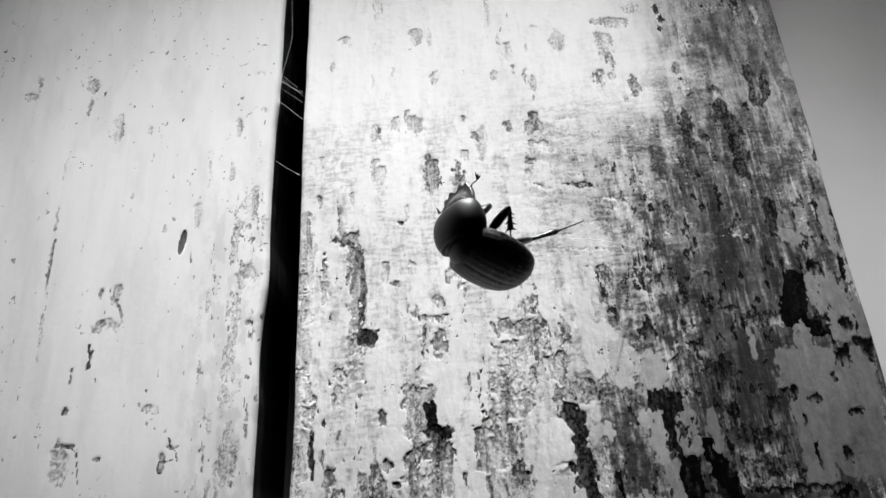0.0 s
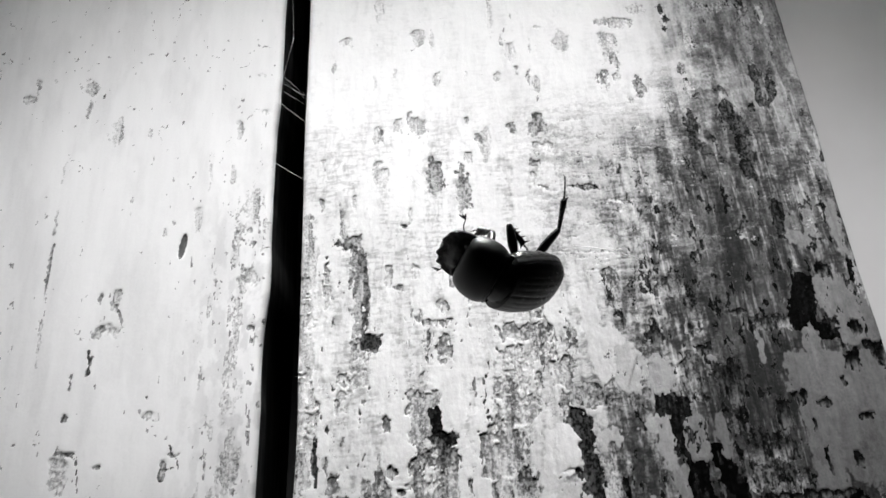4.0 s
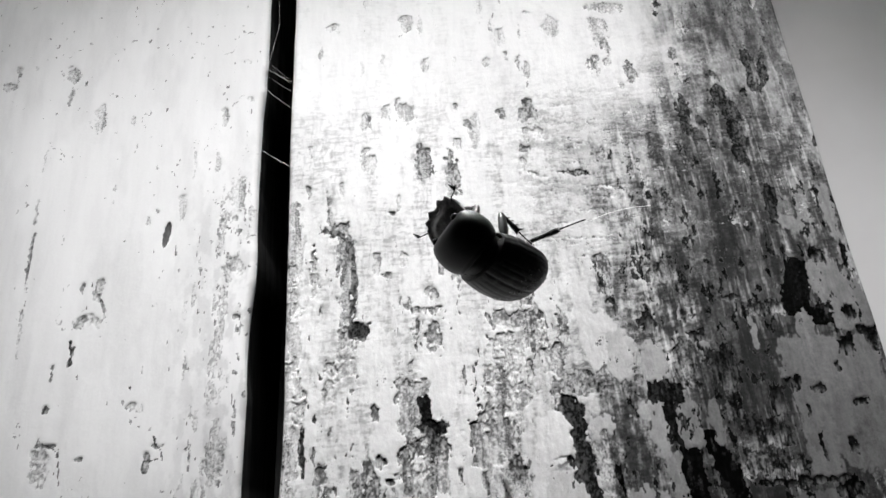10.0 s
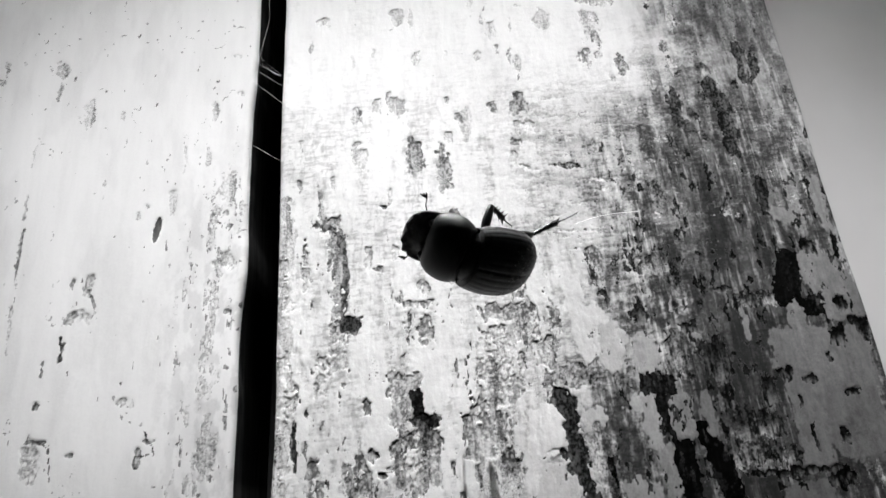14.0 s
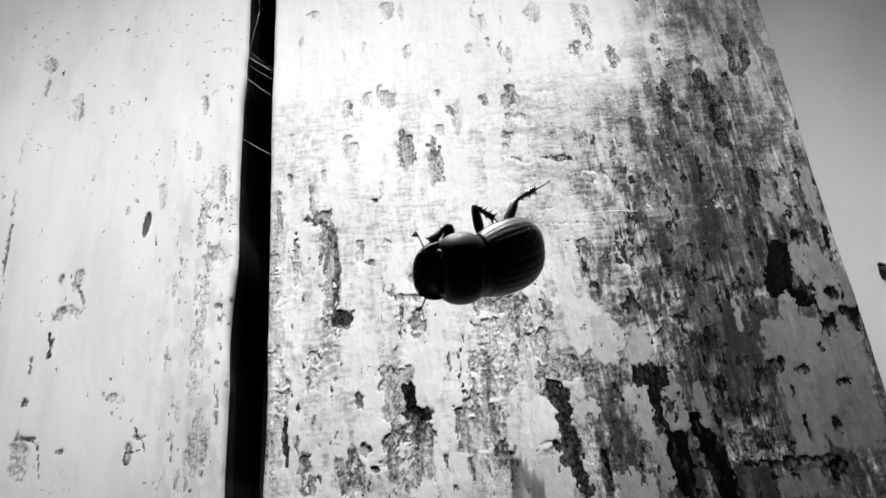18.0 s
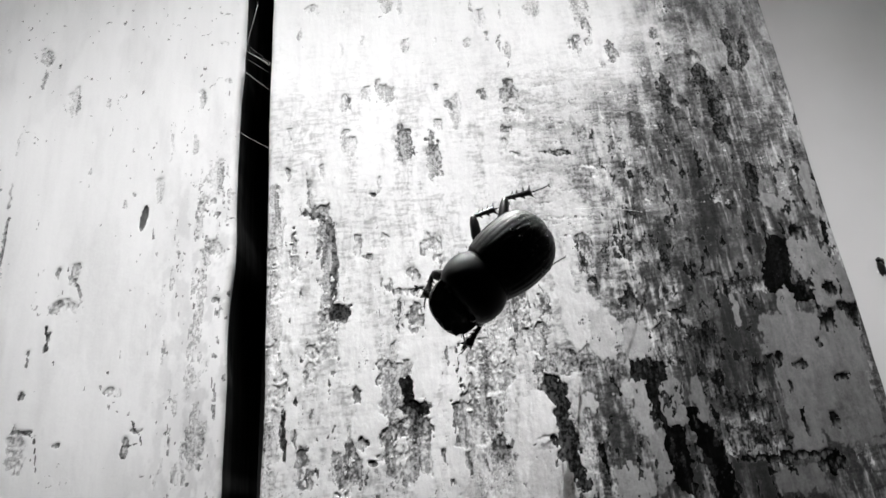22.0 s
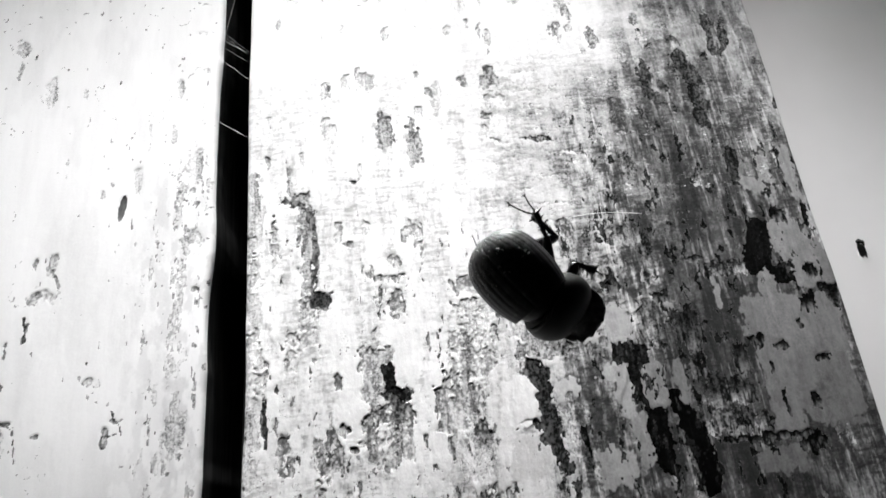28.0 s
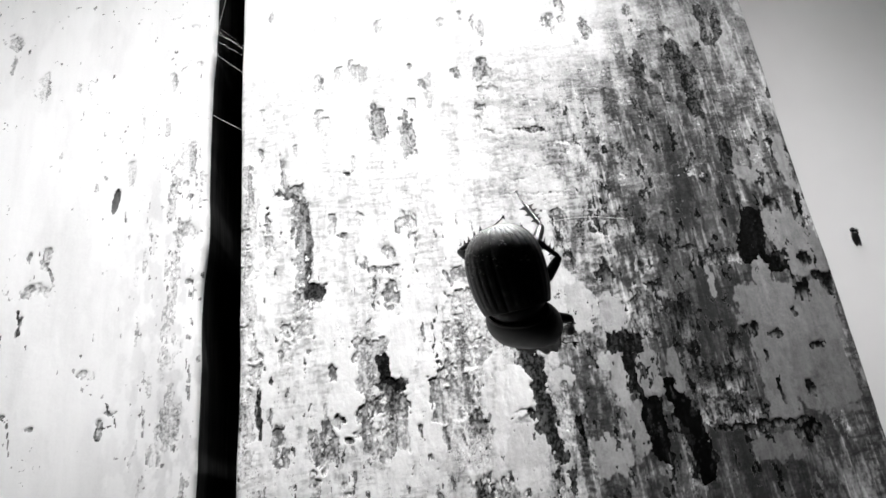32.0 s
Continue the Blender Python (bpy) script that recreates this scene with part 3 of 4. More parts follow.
def board_fields_wide(x, z):
    """Wear, bare wood, greying and paint thickness of the wide board."""
    f = Surface(x, z, 100)
    streaks = fractal(x, z, 0.9, 9, 310, 5, 0.7)
    crossed = fractal(x + 3 * f.jz, z + f.jz + 0.06 * x, 7, 0.9, 320, 5, 0.7)
    mottle = fractal(x, z, 3.2, 8.5, 330, 6, 0.66)
    lower = step(8, -35, z)
    # grey that deepens towards the outer edge
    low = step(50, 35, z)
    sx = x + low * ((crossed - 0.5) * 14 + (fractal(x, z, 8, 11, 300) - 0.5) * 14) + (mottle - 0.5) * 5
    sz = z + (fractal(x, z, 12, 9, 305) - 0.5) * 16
    heights = sorted(EDGE_TONE)
    edge_tone = np.zeros_like(x)
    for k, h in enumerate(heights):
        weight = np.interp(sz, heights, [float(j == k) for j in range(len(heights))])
        edge_tone = edge_tone + weight * np.interp(sx, EDGE_TONE_X, EDGE_TONE[h])
    zone = step(0.05, 0.5, edge_tone)
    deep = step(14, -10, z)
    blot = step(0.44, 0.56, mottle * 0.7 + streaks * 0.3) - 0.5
    edge_tone = np.minimum(edge_tone, 0.93) + 0.06 * deep * zone + zone * ((0.10 + 0.12 * deep) * blot + 0.30 * (mottle - 0.5) + 0.26 * (streaks - 0.5) + 0.34 * (crossed - 0.5) + 0.24 * (f.grit - 0.5))
    # brushed, scuffed paint between the bright middle and the grey edge
    hatch = step(4, 28, x) * step(38, 18, z) * step(-30, -5, z)
    f.greying = np.maximum(edge_tone, hatch * (0.06 + 0.30 * step(0.46, 0.66, crossed)))
    f.greying += 0.04 * step(0.5, 0.66, mottle) * (0.4 + 0.6 * lower) + 0.03 * lower * step(0.5, 0.64, streaks)
    scratch = step(0.64, 0.70, fractal(x + 0.05 * z, z, 0.55, 13.0, 380, 3)) * step(30, 42, x) * step(40, 20, z)
    f.greying -= scratch * np.where(f.greying > 0.25, 0.22, 0.0)
    # the weave of brush strokes over grain
    weave, warp = fractal(x, z, 1.7, 0.5, 410, 3, 0.65), fractal(x + 0.4 * f.jz, z, 0.45, 2.4, 420, 3, 0.65)
    worn = 0.22 + 0.78 * step(38, 8, z)
    f.greying += worn * (0.12 * step(0.47, 0.66, weave) + 0.09 * step(0.47, 0.66, warp)) * (0.25 + 1.4 * step(0.40, 0.60, mottle))
    whole = np.s_[:]
    # paint lost in plates, leaving gritty grey wood between their crisp edges
    plates = fractal(x + f.jx * 0.4, z, 3.0, 14, 390, 5, 0.55)
    patchy = fractal(x, z, 16, 22, 396, 2)
    limit = 0.66 - 0.055 * lower + 0.025 * step(8, -12, x) - 0.10 * (patchy - 0.5) * (0.3 + lower)
    limit = limit + 0.14 * (1 - lower) + 0.12 * zone + 0.03 * step(10, -6, x)
    f.strip(whole, step(limit, limit + 0.012, plates), 0.27, 1.0, 0.03)
    # thin, scuffed paint that lets the grain through in fine specks
    thin = step(0.50, 0.64, fractal(x, z, 2.0, 6.0, 398, 4, 0.65) + 0.3 * (patchy - 0.5)) * (0.12 + 0.88 * lower) * (1 - 0.6 * zone)
    f.strip(whole, 0.40 * thin, 0.44, 0.0)
    chips = fractal(x, z, 1.0, 2.6, 394, 4, 0.6)
    f.strip(whole, step(0.71, 0.73, chips + 0.03 * lower - 0.03) * (1 - 0.5 * zone) * (0.35 + 0.65 * lower), 0.5, 0.0)
    cuts = step(0.58, 0.66, fractal(x, z, 2.6, 0.6, 360, 4, 0.7) + 0.5 * (fractal(x, z, 6, 1.6, 364, 3) - 0.5)) * hatch
    f.strip(whole, cuts * 0.6, 0.32, 1.0, 0.02)
    f.trails(TRAILS_PALE, 1.0)
    f.plates(PLATES_MORE)
    f.flakes(FLAKES_TOP_A, 0.5, 0.50, 0.3, 0.05, 0.6)
    f.flakes(FLAKES_TOP_B, 0.4, 0.60, 0.4, 0.055, 0.7)
    f.flakes(FLAKES_LOW_A, 0.16, 0.64, 0.7, 0.035)
    f.flakes(FLAKES_LOW_B, 0.08, 0.78, 0.7, 0.07)
    f.flakes(FLAKES_TOP_EDGE_A, 0.8, 0.66)
    f.flakes(FLAKES_TOP_EDGE_B, 0.6, 0.70)
    f.flakes(FLAKES_LOW_EDGE_A, 0.06, 0.9)
    f.flakes(FLAKES_LOW_EDGE_B, 0.06, 0.9)
    f.trails(TRAILS_DARK)
    f.trails([(0.78 * depth, width, line) for depth, width, line in TRAILS_EDGE[:6]], soft=0.9)
    f.trails(TRAILS_EDGE[6:], soft=0.3)
    f.plates(PLATES)
    f.flakes(HOLES, 0.05)
    flecks = step(0.63, 0.67, fractal(x, z, 1.3, 2.6, 370, 4, 0.65)) * zone * (0.5 + 0.5 * deep)
    f.strip(whole, flecks * (1 - step(60, 66, x) * step(-24, -34, z)), 0.72, 0.3)
    return f


def board_fields_side(x, z):
    """Wear and greying of the paler board beyond the gap."""
    f = Surface(x, z, 500)
    whole = np.s_[:]
    near = step(-60, -44, x) * step(30, -20, z)
    band = step(-56, -46, x) * (0.3 + 0.7 * step(20, -15, z))
    f.greying = 0.04 * fractal(x, z, 2.0, 16, 550, 4) + 0.12 * near * step(0.45, 0.62, fractal(x, z, 1.6, 3.0, 560, 4)) + 0.04 * step(0.5, 0.7, fractal(x, z, 5.0, 14, 565, 4))
    chips = fractal(x, z, 1.6, 6, 545, 5, 0.6)
    f.strip(whole, step(0.595, 0.61, chips) * band, 0.28, 1.0)
    f.strip(whole, 0.8 * step(0.80, 0.83, fractal(x, z, 0.9, 1.8, 540, 3) + 0.06 * near), 0.42, 0.0)
    hair = np.exp(-((fractal(x, z, 7, 16, 548, 4) - 0.52) / 0.005) ** 2) * step(0.52, 0.62, fractal(x, z, 6, 8, 549, 3))
    f.strip(whole, 0.75 * hair, 0.45, 0.3)
    f.flakes(FLAKES_SIDE_TOP, 0.45, 0.55, 0.4, 0.04, 0.7)
    f.flakes(FLAKES_SIDE_LOW, 0.3, 0.68, 0.6, 0.04, 0.8)
    f.trails(TRAILS_SIDE, 0.9, 0.1)
    return f


def board(x0, x1, fields, pitch, seed, parent, label, ragged, relief=1.0, knot=None, coat=0.032):
    """A tall board whose face is finely modelled around eye height, in mm from (0, 0, 1.5 m)."""
    xs = np.linspace(x0, x1, int((x1 - x0) / pitch) + 1)
    zs = np.concatenate([[-1500, -900, -400, -150, -100], np.arange(-78, 74, pitch), [90, 150, 400, 900]])
    x, z = np.meshgrid(xs, zs)
    f = fields(x, z)
    greying = np.where(f.greying > 0.75, 0.75 + 0.25 * np.tanh((f.greying - 0.75) / 0.28), f.greying)
    wear, greying, bare = f.wear, np.clip(greying, 0, 1), f.bare
    into = np.minimum(x - x0, x1 - x)
    if knot:
        hx, hz, hw, hh = knot
        d = ((x - hx - 0.12 * (z - hz)) / hw) ** 2 + ((z - hz) / hh) ** 2
        gone = step(1.9, 1.2, d + 0.3 * (fractal(x, z, 0.8, 0.8, seed + 70, 3) - 0.5))
        wear, bare = np.maximum(wear, gone), bare * (1 - gone) + (0.05 + 0.10 * f.fibre) * gone
    rough = step(20, -30, z)
    rugged = relief * (0.7 + 0.9 * rough)
    face = -coat * rugged * (1 - wear) * (1 - 0.85 * step(0.4, 0.8, greying)) - 0.034 * rugged * fractal(x, z, 0.8, 1.5, seed, 4, 0.65) - 0.06 * relief * fractal(x, z, 2.2, 16, seed + 5, 3) - 0.5 * fractal(x, z, 9, 40, seed + 9, 2)
    face = face - 0.03 * wear * (f.grit - 0.5) + f.sink - 0.05 * relief * fractal(x, z, 3.5, 2.6, seed + 15, 3)
    face = face - 0.03 * relief * rough * fractal(x, z, 0.8, 0.55, seed + 25, 3, 0.7)
    face = face + 1.3 * (1 - np.sqrt(np.clip(1 - (1 - np.clip(into / 1.4, 0, 1)) ** 2, 0, 1)))
    wob_l = (fractal(z * 0 + 3, z, 5, 16, seed + 30, 3, 0.4) - 0.5) * 2 * ragged[0]
    wob_r = (fractal(z * 0 + 7, z, 5, 15, seed + 40, 3, 0.4) - 0.5) * 2 * ragged[1]
    px = x + wob_l * step(8, 0, x - x0) + wob_r * step(8, 0, x1 - x)
    px = px + np.where(x - x0 < x1 - x, ragged[2], ragged[3]) * (-z / 60) * step(25, 0, into)
    if knot:
        face = face + 0.12 * step(1.6, 1.0, d)
    rows, cols = x.shape
    # close the sides and the back
    px = np.concatenate([px[:, :1], px[:, :1], px, px[:, -1:], px[:, -1:]], 1)
    pz = np.concatenate([z[:, :1], z[:, :1], z, z[:, -1:], z[:, -1:]], 1)
    deep, lip, full = np.full((rows, 1), 29.0), np.full((rows, 1), 2.2), np.ones((rows, 1))
    py = np.concatenate([deep, lip, face, lip, deep], 1)
    wear, greying, bare = (np.concatenate([full * k, full * k, a, full * k, full * k], 1) for a, k in ((wear, 1), (greying, 1), (bare, 0.01)))
    cols += 4
    co = np.stack([px, py, pz], -1).reshape(-1, 3) * 0.001
    k = np.arange(rows * cols).reshape(rows, cols)
    quads = np.stack([k[:-1, :-1], k[:-1, 1:], k[1:, 1:], k[1:, :-1]], -1).reshape(-1, 4)
    back = np.array([[k[0, 0], k[-1, 0], k[-1, -1], k[0, -1]]])
    quads = np.concatenate([quads, back])
    me = bpy.data.meshes.new("plank")
    me.vertices.add(len(co))
    me.vertices.foreach_set("co", co.ravel())
    me.loops.add(quads.size)
    me.loops.foreach_set("vertex_index", quads.ravel().astype(np.int32))
    me.polygons.add(len(quads))
    me.polygons.foreach_set("loop_start", np.arange(0, quads.size, 4, dtype=np.int32))
    me.polygons.foreach_set("loop_total", np.full(len(quads), 4, dtype=np.int32))
    me.polygons.foreach_set("use_smooth", np.ones(len(quads), dtype=bool))
    for name, values in (("wear", wear), ("greying", greying), ("bare", bare)):
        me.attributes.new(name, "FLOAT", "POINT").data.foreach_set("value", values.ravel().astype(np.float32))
    me.update(calc_edges=True)
    me.validate()
    sides = np.zeros((rows - 1, cols - 1), dtype=np.int32)
    sides[:, [0, 1, -2, -1]] = 1
    me.polygons.foreach_set("material_index", np.append(sides.ravel(), 1).astype(np.int32))
    me.materials.append(PAINT)
    me.materials.append(DARK_WOOD)
    ob = new("plank", me)
    ob.parent = parent
    ob.location = (0, 0, 1.5)
    return tagged(ob, label)


def build_setting():
    bm = bmesh.new()
    box(bm, -40, 40, -40, 40, -0.2, 0.0)
    tagged(part("ground", bm, EARTH, smooth=False), "dark packed earth in front of the board wall", "ground", kind="structure")
    bm = bmesh.new()
    box(bm, -1.5, 1.5, 0.029, 0.09, 0.0, 2.42)
    wall = part("wall_north", bm, DARK_WOOD, smooth=False)
    tagged(wall, "old wall clad in white-painted vertical boards with a dark gap", "wall", kind="structure")
    board(-32.2, 83.2, board_fields_wide, 0.18, 700, wall, "wide board with flaking white paint and grey worn edge", (0.35, 0.5, -0.6, 1.0))
    board(-178, -38.6, board_fields_side, 0.27, 800, wall, "white-painted board with a small dark knot and few flakes", (0.5, 0.7, 0.0, -1.3), 0.45, (-56.3, -2.4, 0.6, 2.3))
    bm = bmesh.new()
    box(bm, 0.0835, 1.5, 0.0045, 0.029, 0.0, 2.42)
    part("wall_panel", bm, WALL_PAINT, wall, "smooth pale grey painted panel", smooth=False)
    bm = bmesh.new()
    box(bm, -1.5, -0.1785, 0.0, 0.029, 0.0, 2.42)
    part("wall_panel", bm, WALL_PAINT, wall, "smooth pale grey painted panel", smooth=False)


build_setting()

# ---- the beetle: y forward, z up from its back, in mm about the joint between thorax and wing cases ----
MM = 0.001


def dome(bm, length, width, height, a0, a1, along, across, back=-1, groove=None, floor=0.0):
    """A lofted shell: width and height are functions of u in 0..1 from the joint, a0..a1 the arc in degrees from the right side."""
    rings = []
    for i in range(along + 1):
        u = i / along
        ring = []
        for k in range(across + 1):
            a = radians(a0 + (a1 - a0) * k / across)
            c, s = math.cos(a), math.sin(a)
            w, h = width(u), height(u)
            px = math.copysign(abs(c) ** 0.9, c) * w
            pz = math.copysign(abs(s) ** 0.9, s) * h
            g = groove(u, k / across) if groove else 0.0
            n = Vector((c / max(w, 0.3), 0, s / max(h, 0.3))).normalized()
            ring.append(bm.verts.new(((px - n.x * g) * MM, back * u * length * MM, (pz - n.z * g + floor) * MM)))
        rings.append(ring)
    for a, b in zip(rings, rings[1:]):
        for k in range(across):
            bm.faces.new((a[k], a[k + 1], b[k + 1], b[k]))
    bmesh.ops.remove_doubles(bm, verts=bm.verts, dist=1e-7)
    return rings


def bulge(u, points):
    return float(np.interp(u, [p[0] for p in points], [p[1] for p in points]))


def rounded(u, front, most, end, peak=0.45, power=2.4):
    """A profile that swells from front to most at the peak and rounds off to end."""
    if u < peak:
        k = 1 - u / peak
        return most - (most - front) * k ** 2
    k = (u - peak) / (1 - peak)
    return end + (most - end) * max(0.0, 1 - k ** power) ** (1 / 2.0)


def wing_width(u):
    return rounded(u, 5.6, 6.55, 0.4, 0.40, 2.9)


def wing_height(u):
    return rounded(u, 3.65, 4.4, 0.2, 0.4, 2.6)


def shield_width(u):
    return rounded(u, 4.98, 6.2, 3.6, 0.42, 2.3)


def shield_height(u):
    return rounded(u, 3.36, 3.9, 1.4, 0.35, 2.2)


def build_wing_case(parent, left):
    bm = bmesh.new()

    def striae(u, k):
        q = (k * 7.5) % 1.0
        knobs = 0.03 * step(0.55, 0.95, u) * math.sin(61 * u + 5 * k) * math.sin(38 * k + 9 * u)
        return 0.050 * math.exp(-((q - 0.5) / 0.2) ** 2) * min(1, 9 * u) + knobs + (0.05 if k > 0.985 else 0)
    a0, a1 = (178, 90.1) if left else (2, 89.9)
    rings = dome(bm, 13.3, wing_width, wing_height, a0, a1, 64, 76, groove=striae, floor=0.3)
    bm.faces.new([*rings[0], bm.verts.new((0, 0.2 * MM, 0.3 * MM))])
    # folded rim along the side
    dome(bm, 13.3, lambda u: wing_width(u) * 1.0, lambda u: 1.0, 178 if left else 2, 200 if left else -20, 40, 4, floor=0.3)
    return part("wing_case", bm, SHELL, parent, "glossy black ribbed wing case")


def build_abdomen(parent):
    bm = bmesh.new()

    def rings(u, k):
        return 0.22 * math.exp(-(((u * 6) % 1.0 - 0.5) / 0.12) ** 2)
    dome(bm, 12.97, lambda u: wing_width(u) * 0.96, lambda u: rounded(u, 3.03, 3.6, 0.6, 0.3, 2.2), 180, 360, 36, 24, groove=rings, floor=0.3)
    part("abdomen", bm, LIMB, parent, "segmented black underside")
    bm = bmesh.new()
    bmesh.ops.create_uvsphere(bm, u_segments=20, v_segments=12, radius=1.0, matrix=Matrix.Translation((0, -11.2 * MM, -0.5 * MM)) @ Matrix.Diagonal((3.9 * MM, 1.3 * MM, 2.3 * MM, 1)))
    part("tail_plate", bm, LIMB, parent, "rounded black tail plate")


def build_shield(parent):
    """Thorax shield with the head and the fore legs on it; its hind rim sits at the joint."""
    bm = bmesh.new()

    def rim(u, k):
        return -0.14 * math.exp(-((u - 0.03) / 0.02) ** 2) + 0.10 * math.exp(-((u - 0.08) / 0.02) ** 2)
    dome(bm, 7.4, shield_width, shield_height, 0, 180, 34, 40, back=1, groove=rim, floor=0.2)
    dome(bm, 7.4, shield_width, lambda u: rounded(u, 2.47, 3.04, 1.2, 0.3, 2.0), 180, 360, 16, 20, back=1, floor=0.2)
    for u in (0.0, 1.0):
        edge = [bm.verts.new((shield_width(u) * math.cos(a) * 0.98 * MM, u * 7.4 * MM, (shield_height(u) * 0.95 * math.sin(a) + 0.2) * MM)) for a in np.linspace(0, math.tau, 28, endpoint=False)]
        bm.faces.new(edge)
    shield = part("thorax_shield", bm, SHIELD, parent, "smooth domed black thorax shield")
    # head: a flat toothed shovel
    bm = bmesh.new()
    tops, teeth = [], []
    for k in range(73):
        a = math.pi * k / 72
        tops.append((4.9 * math.copysign(abs(math.cos(a)) ** 0.8, math.cos(a)), 5.4 * max(0.0, math.sin(a)) ** 0.7))
        teeth.append(1.0 + 0.05 * math.cos(a * 14) * (0.2 < a / math.pi < 0.8) - 0.09 * math.exp(-((a - math.pi / 2) / 0.12) ** 2))
    c = len(tops)
    grid = []
    for j in range(17):
        # a low boss, a curved ridge across the brow, a shallow trough and an upturned rim
        q = j / 16
        lift = 1.25 * (1 - q ** 2.2) - 0.28 * math.exp(-((q - 0.74) / 0.13) ** 2) + 0.38 * step(0.88, 1.0, q)
        brow = 0.34 * math.exp(-((q - 0.48) / 0.09) ** 2)
        grid.append([bm.verts.new((x * q * (w if j > 12 else 1) * MM, (y * q * (w if j > 12 else 1) - 0.6) * MM, (lift + brow * (y / 5.4) ** 2 - 0.16 * y * q) * MM)) for (x, y), w in zip(tops, teeth)])
    under = [bm.verts.new((x * MM * 0.98, (y * 0.98 - 0.6) * MM, (-0.4 - 0.16 * y) * MM)) for x, y in tops]
    for a, b in zip(grid + [], grid[1:] + [under]):
        for k in range(c - 1):
            bm.faces.new((a[k], a[k + 1], b[k + 1], b[k]))
    bm.faces.new(under)
    bmesh.ops.remove_doubles(bm, verts=bm.verts, dist=1e-6)
    head = part("head", bm, HEAD, shield, "shovel-shaped black head, paled for dust and light, with a toothed, upturned rim")
    head.location = (0, 7.1 * MM, -0.3 * MM)
    for side in (1, -1):
        bm = bmesh.new()
        bmesh.ops.create_uvsphere(bm, u_segments=12, v_segments=8, radius=0.75 * MM, matrix=Matrix.Translation((side * 3.2 * MM, 7.3 * MM, 0.9 * MM)))
        part("eye", bm, LIMB, shield)
        bm = bmesh.new()
        base = Vector((side * 4.0, 9.4, -0.9))
        knee = base + Vector((side * 2.0, 0.8, -0.3))
        tube(bm, [base * MM, (base + Vector((side * 1.0, 0.5, 0.2))) * MM, knee * MM], [0.14 * MM, 0.11 * MM, 0.12 * MM], 6)
        for j in range(3):
            tip = knee + Vector((side * (0.9 - 0.25 * j), 0.5 + 0.45 * j, 0.25 * (j - 1)))
            tube(bm, [knee * MM, (knee * 0.4 + tip * 0.6) * MM, tip * MM], [0.1 * MM, 0.19 * MM, 0.08 * MM], 6)
        part("antenna", bm, LIMB, shield, "short black antenna with a fan tip")
    return shield, head


def spike(bm, at, way, size):
    """Draw the face nearest to a point out into a spine."""
    bm.normal_update()
    face = min((f for f in bm.faces if len(f.verts) == 4 and f.normal.dot(way) > 0.3), key=lambda f: (f.calc_center_median() - at * MM).length)
    tip = bmesh.ops.poke(bm, faces=[face])["verts"][0]
    tip.co += way.normalized() * size * MM


def spines(bm, a, b, up, count, size, thick):
    ahead = (b - a).normalized()
    for j in range(count):
        k = 0.28 + 0.64 * j / max(1, count - 1)
        spike(bm, a.lerp(b, k) + up * thick, (up + ahead * 0.55).normalized(), size * (0.6 + 0.5 * k))


def build_leg(name, parent, hip, thigh, shin, foot, thick, label, toothed=False):
    """A thigh whose local +x runs outwards from the hip, and a shin and foot that hinge at its end."""
    bm = bmesh.new()
    tube(bm, [(0, 0, 0), (thigh * 0.12 * MM, 0, 0), (thigh * 0.35 * MM, 0, 0), (thigh * 0.75 * MM, 0, 0), (thigh * 0.95 * MM, 0, 0), (thigh * MM, 0, 0)],
         [(thick * 0.5 * MM, thick * 0.4 * MM), (thick * 0.8 * MM, thick * 0.55 * MM), (thick * MM, thick * 0.7 * MM), (thick * 0.85 * MM, thick * 0.6 * MM), (thick * 0.6 * MM, thick * 0.5 * MM), (thick * 0.35 * MM, thick * 0.3 * MM)], 12)
    leg = part(name, bm, LIMB, parent, label)
    leg.location = Vector(hip) * MM
    bm = bmesh.new()
    a, b = Vector((0, 0, 0)), Vector((shin, 0, 0))
    wide = 0.85 if toothed else 0.62
    stations = [q / 12 for q in range(13)]
    girth = [thick * bulge(q, ((0, 0.3), (0.1, 0.4), (0.45, 0.42), (0.9, wide), (1, 0.42))) * MM for q in stations]
    tube(bm, [a.lerp(b, q) * MM for q in stations], girth, 8)
    if toothed:
        spines(bm, a, b, Vector((0, 1, 0)), 4, 1.3, 0.5)
        spines(bm, a, b, Vector((0, -1, 0)), 2, 0.7, 0.5)
    else:
        spines(bm, a, b, Vector((0, 1, 0.3)).normalized(), 4, 1.1, 0.45)
        spines(bm, a, b, Vector((0, -1, 0.2)).normalized(), 3, 0.9, 0.45)
    shank = part("shin", bm, LIMB, leg)
    # the jointed foot: beads that dwindle to a claw
    bm = bmesh.new()
    line, sizes = [], []
    p = Vector((0, 0, 0))
    for j in range(5):
        n = p + Vector((1, 0.05 * j, 0)).normalized() * foot / 5
        line += [p * MM, p.lerp(n, 0.7) * MM]
        sizes += [0.10 * MM, (0.21 - 0.02 * j) * MM]
        p = n
    line += [p * MM, (p + Vector((0.5, 0.3, 0))) * MM]
    tube(bm, line, sizes + [0.10 * MM, 0.03 * MM], 8)
    for side in (1, -1):
        spike(bm, p, Vector((0.4, side, 0)).normalized(), 0.55)
    toes = part("foot", bm, LIMB, leg, "thin beaded black foot")
    return leg, shank, toes, Matrix.Translation((thigh * 0.97 * MM, 0, 0)), Matrix.Translation(b * MM)


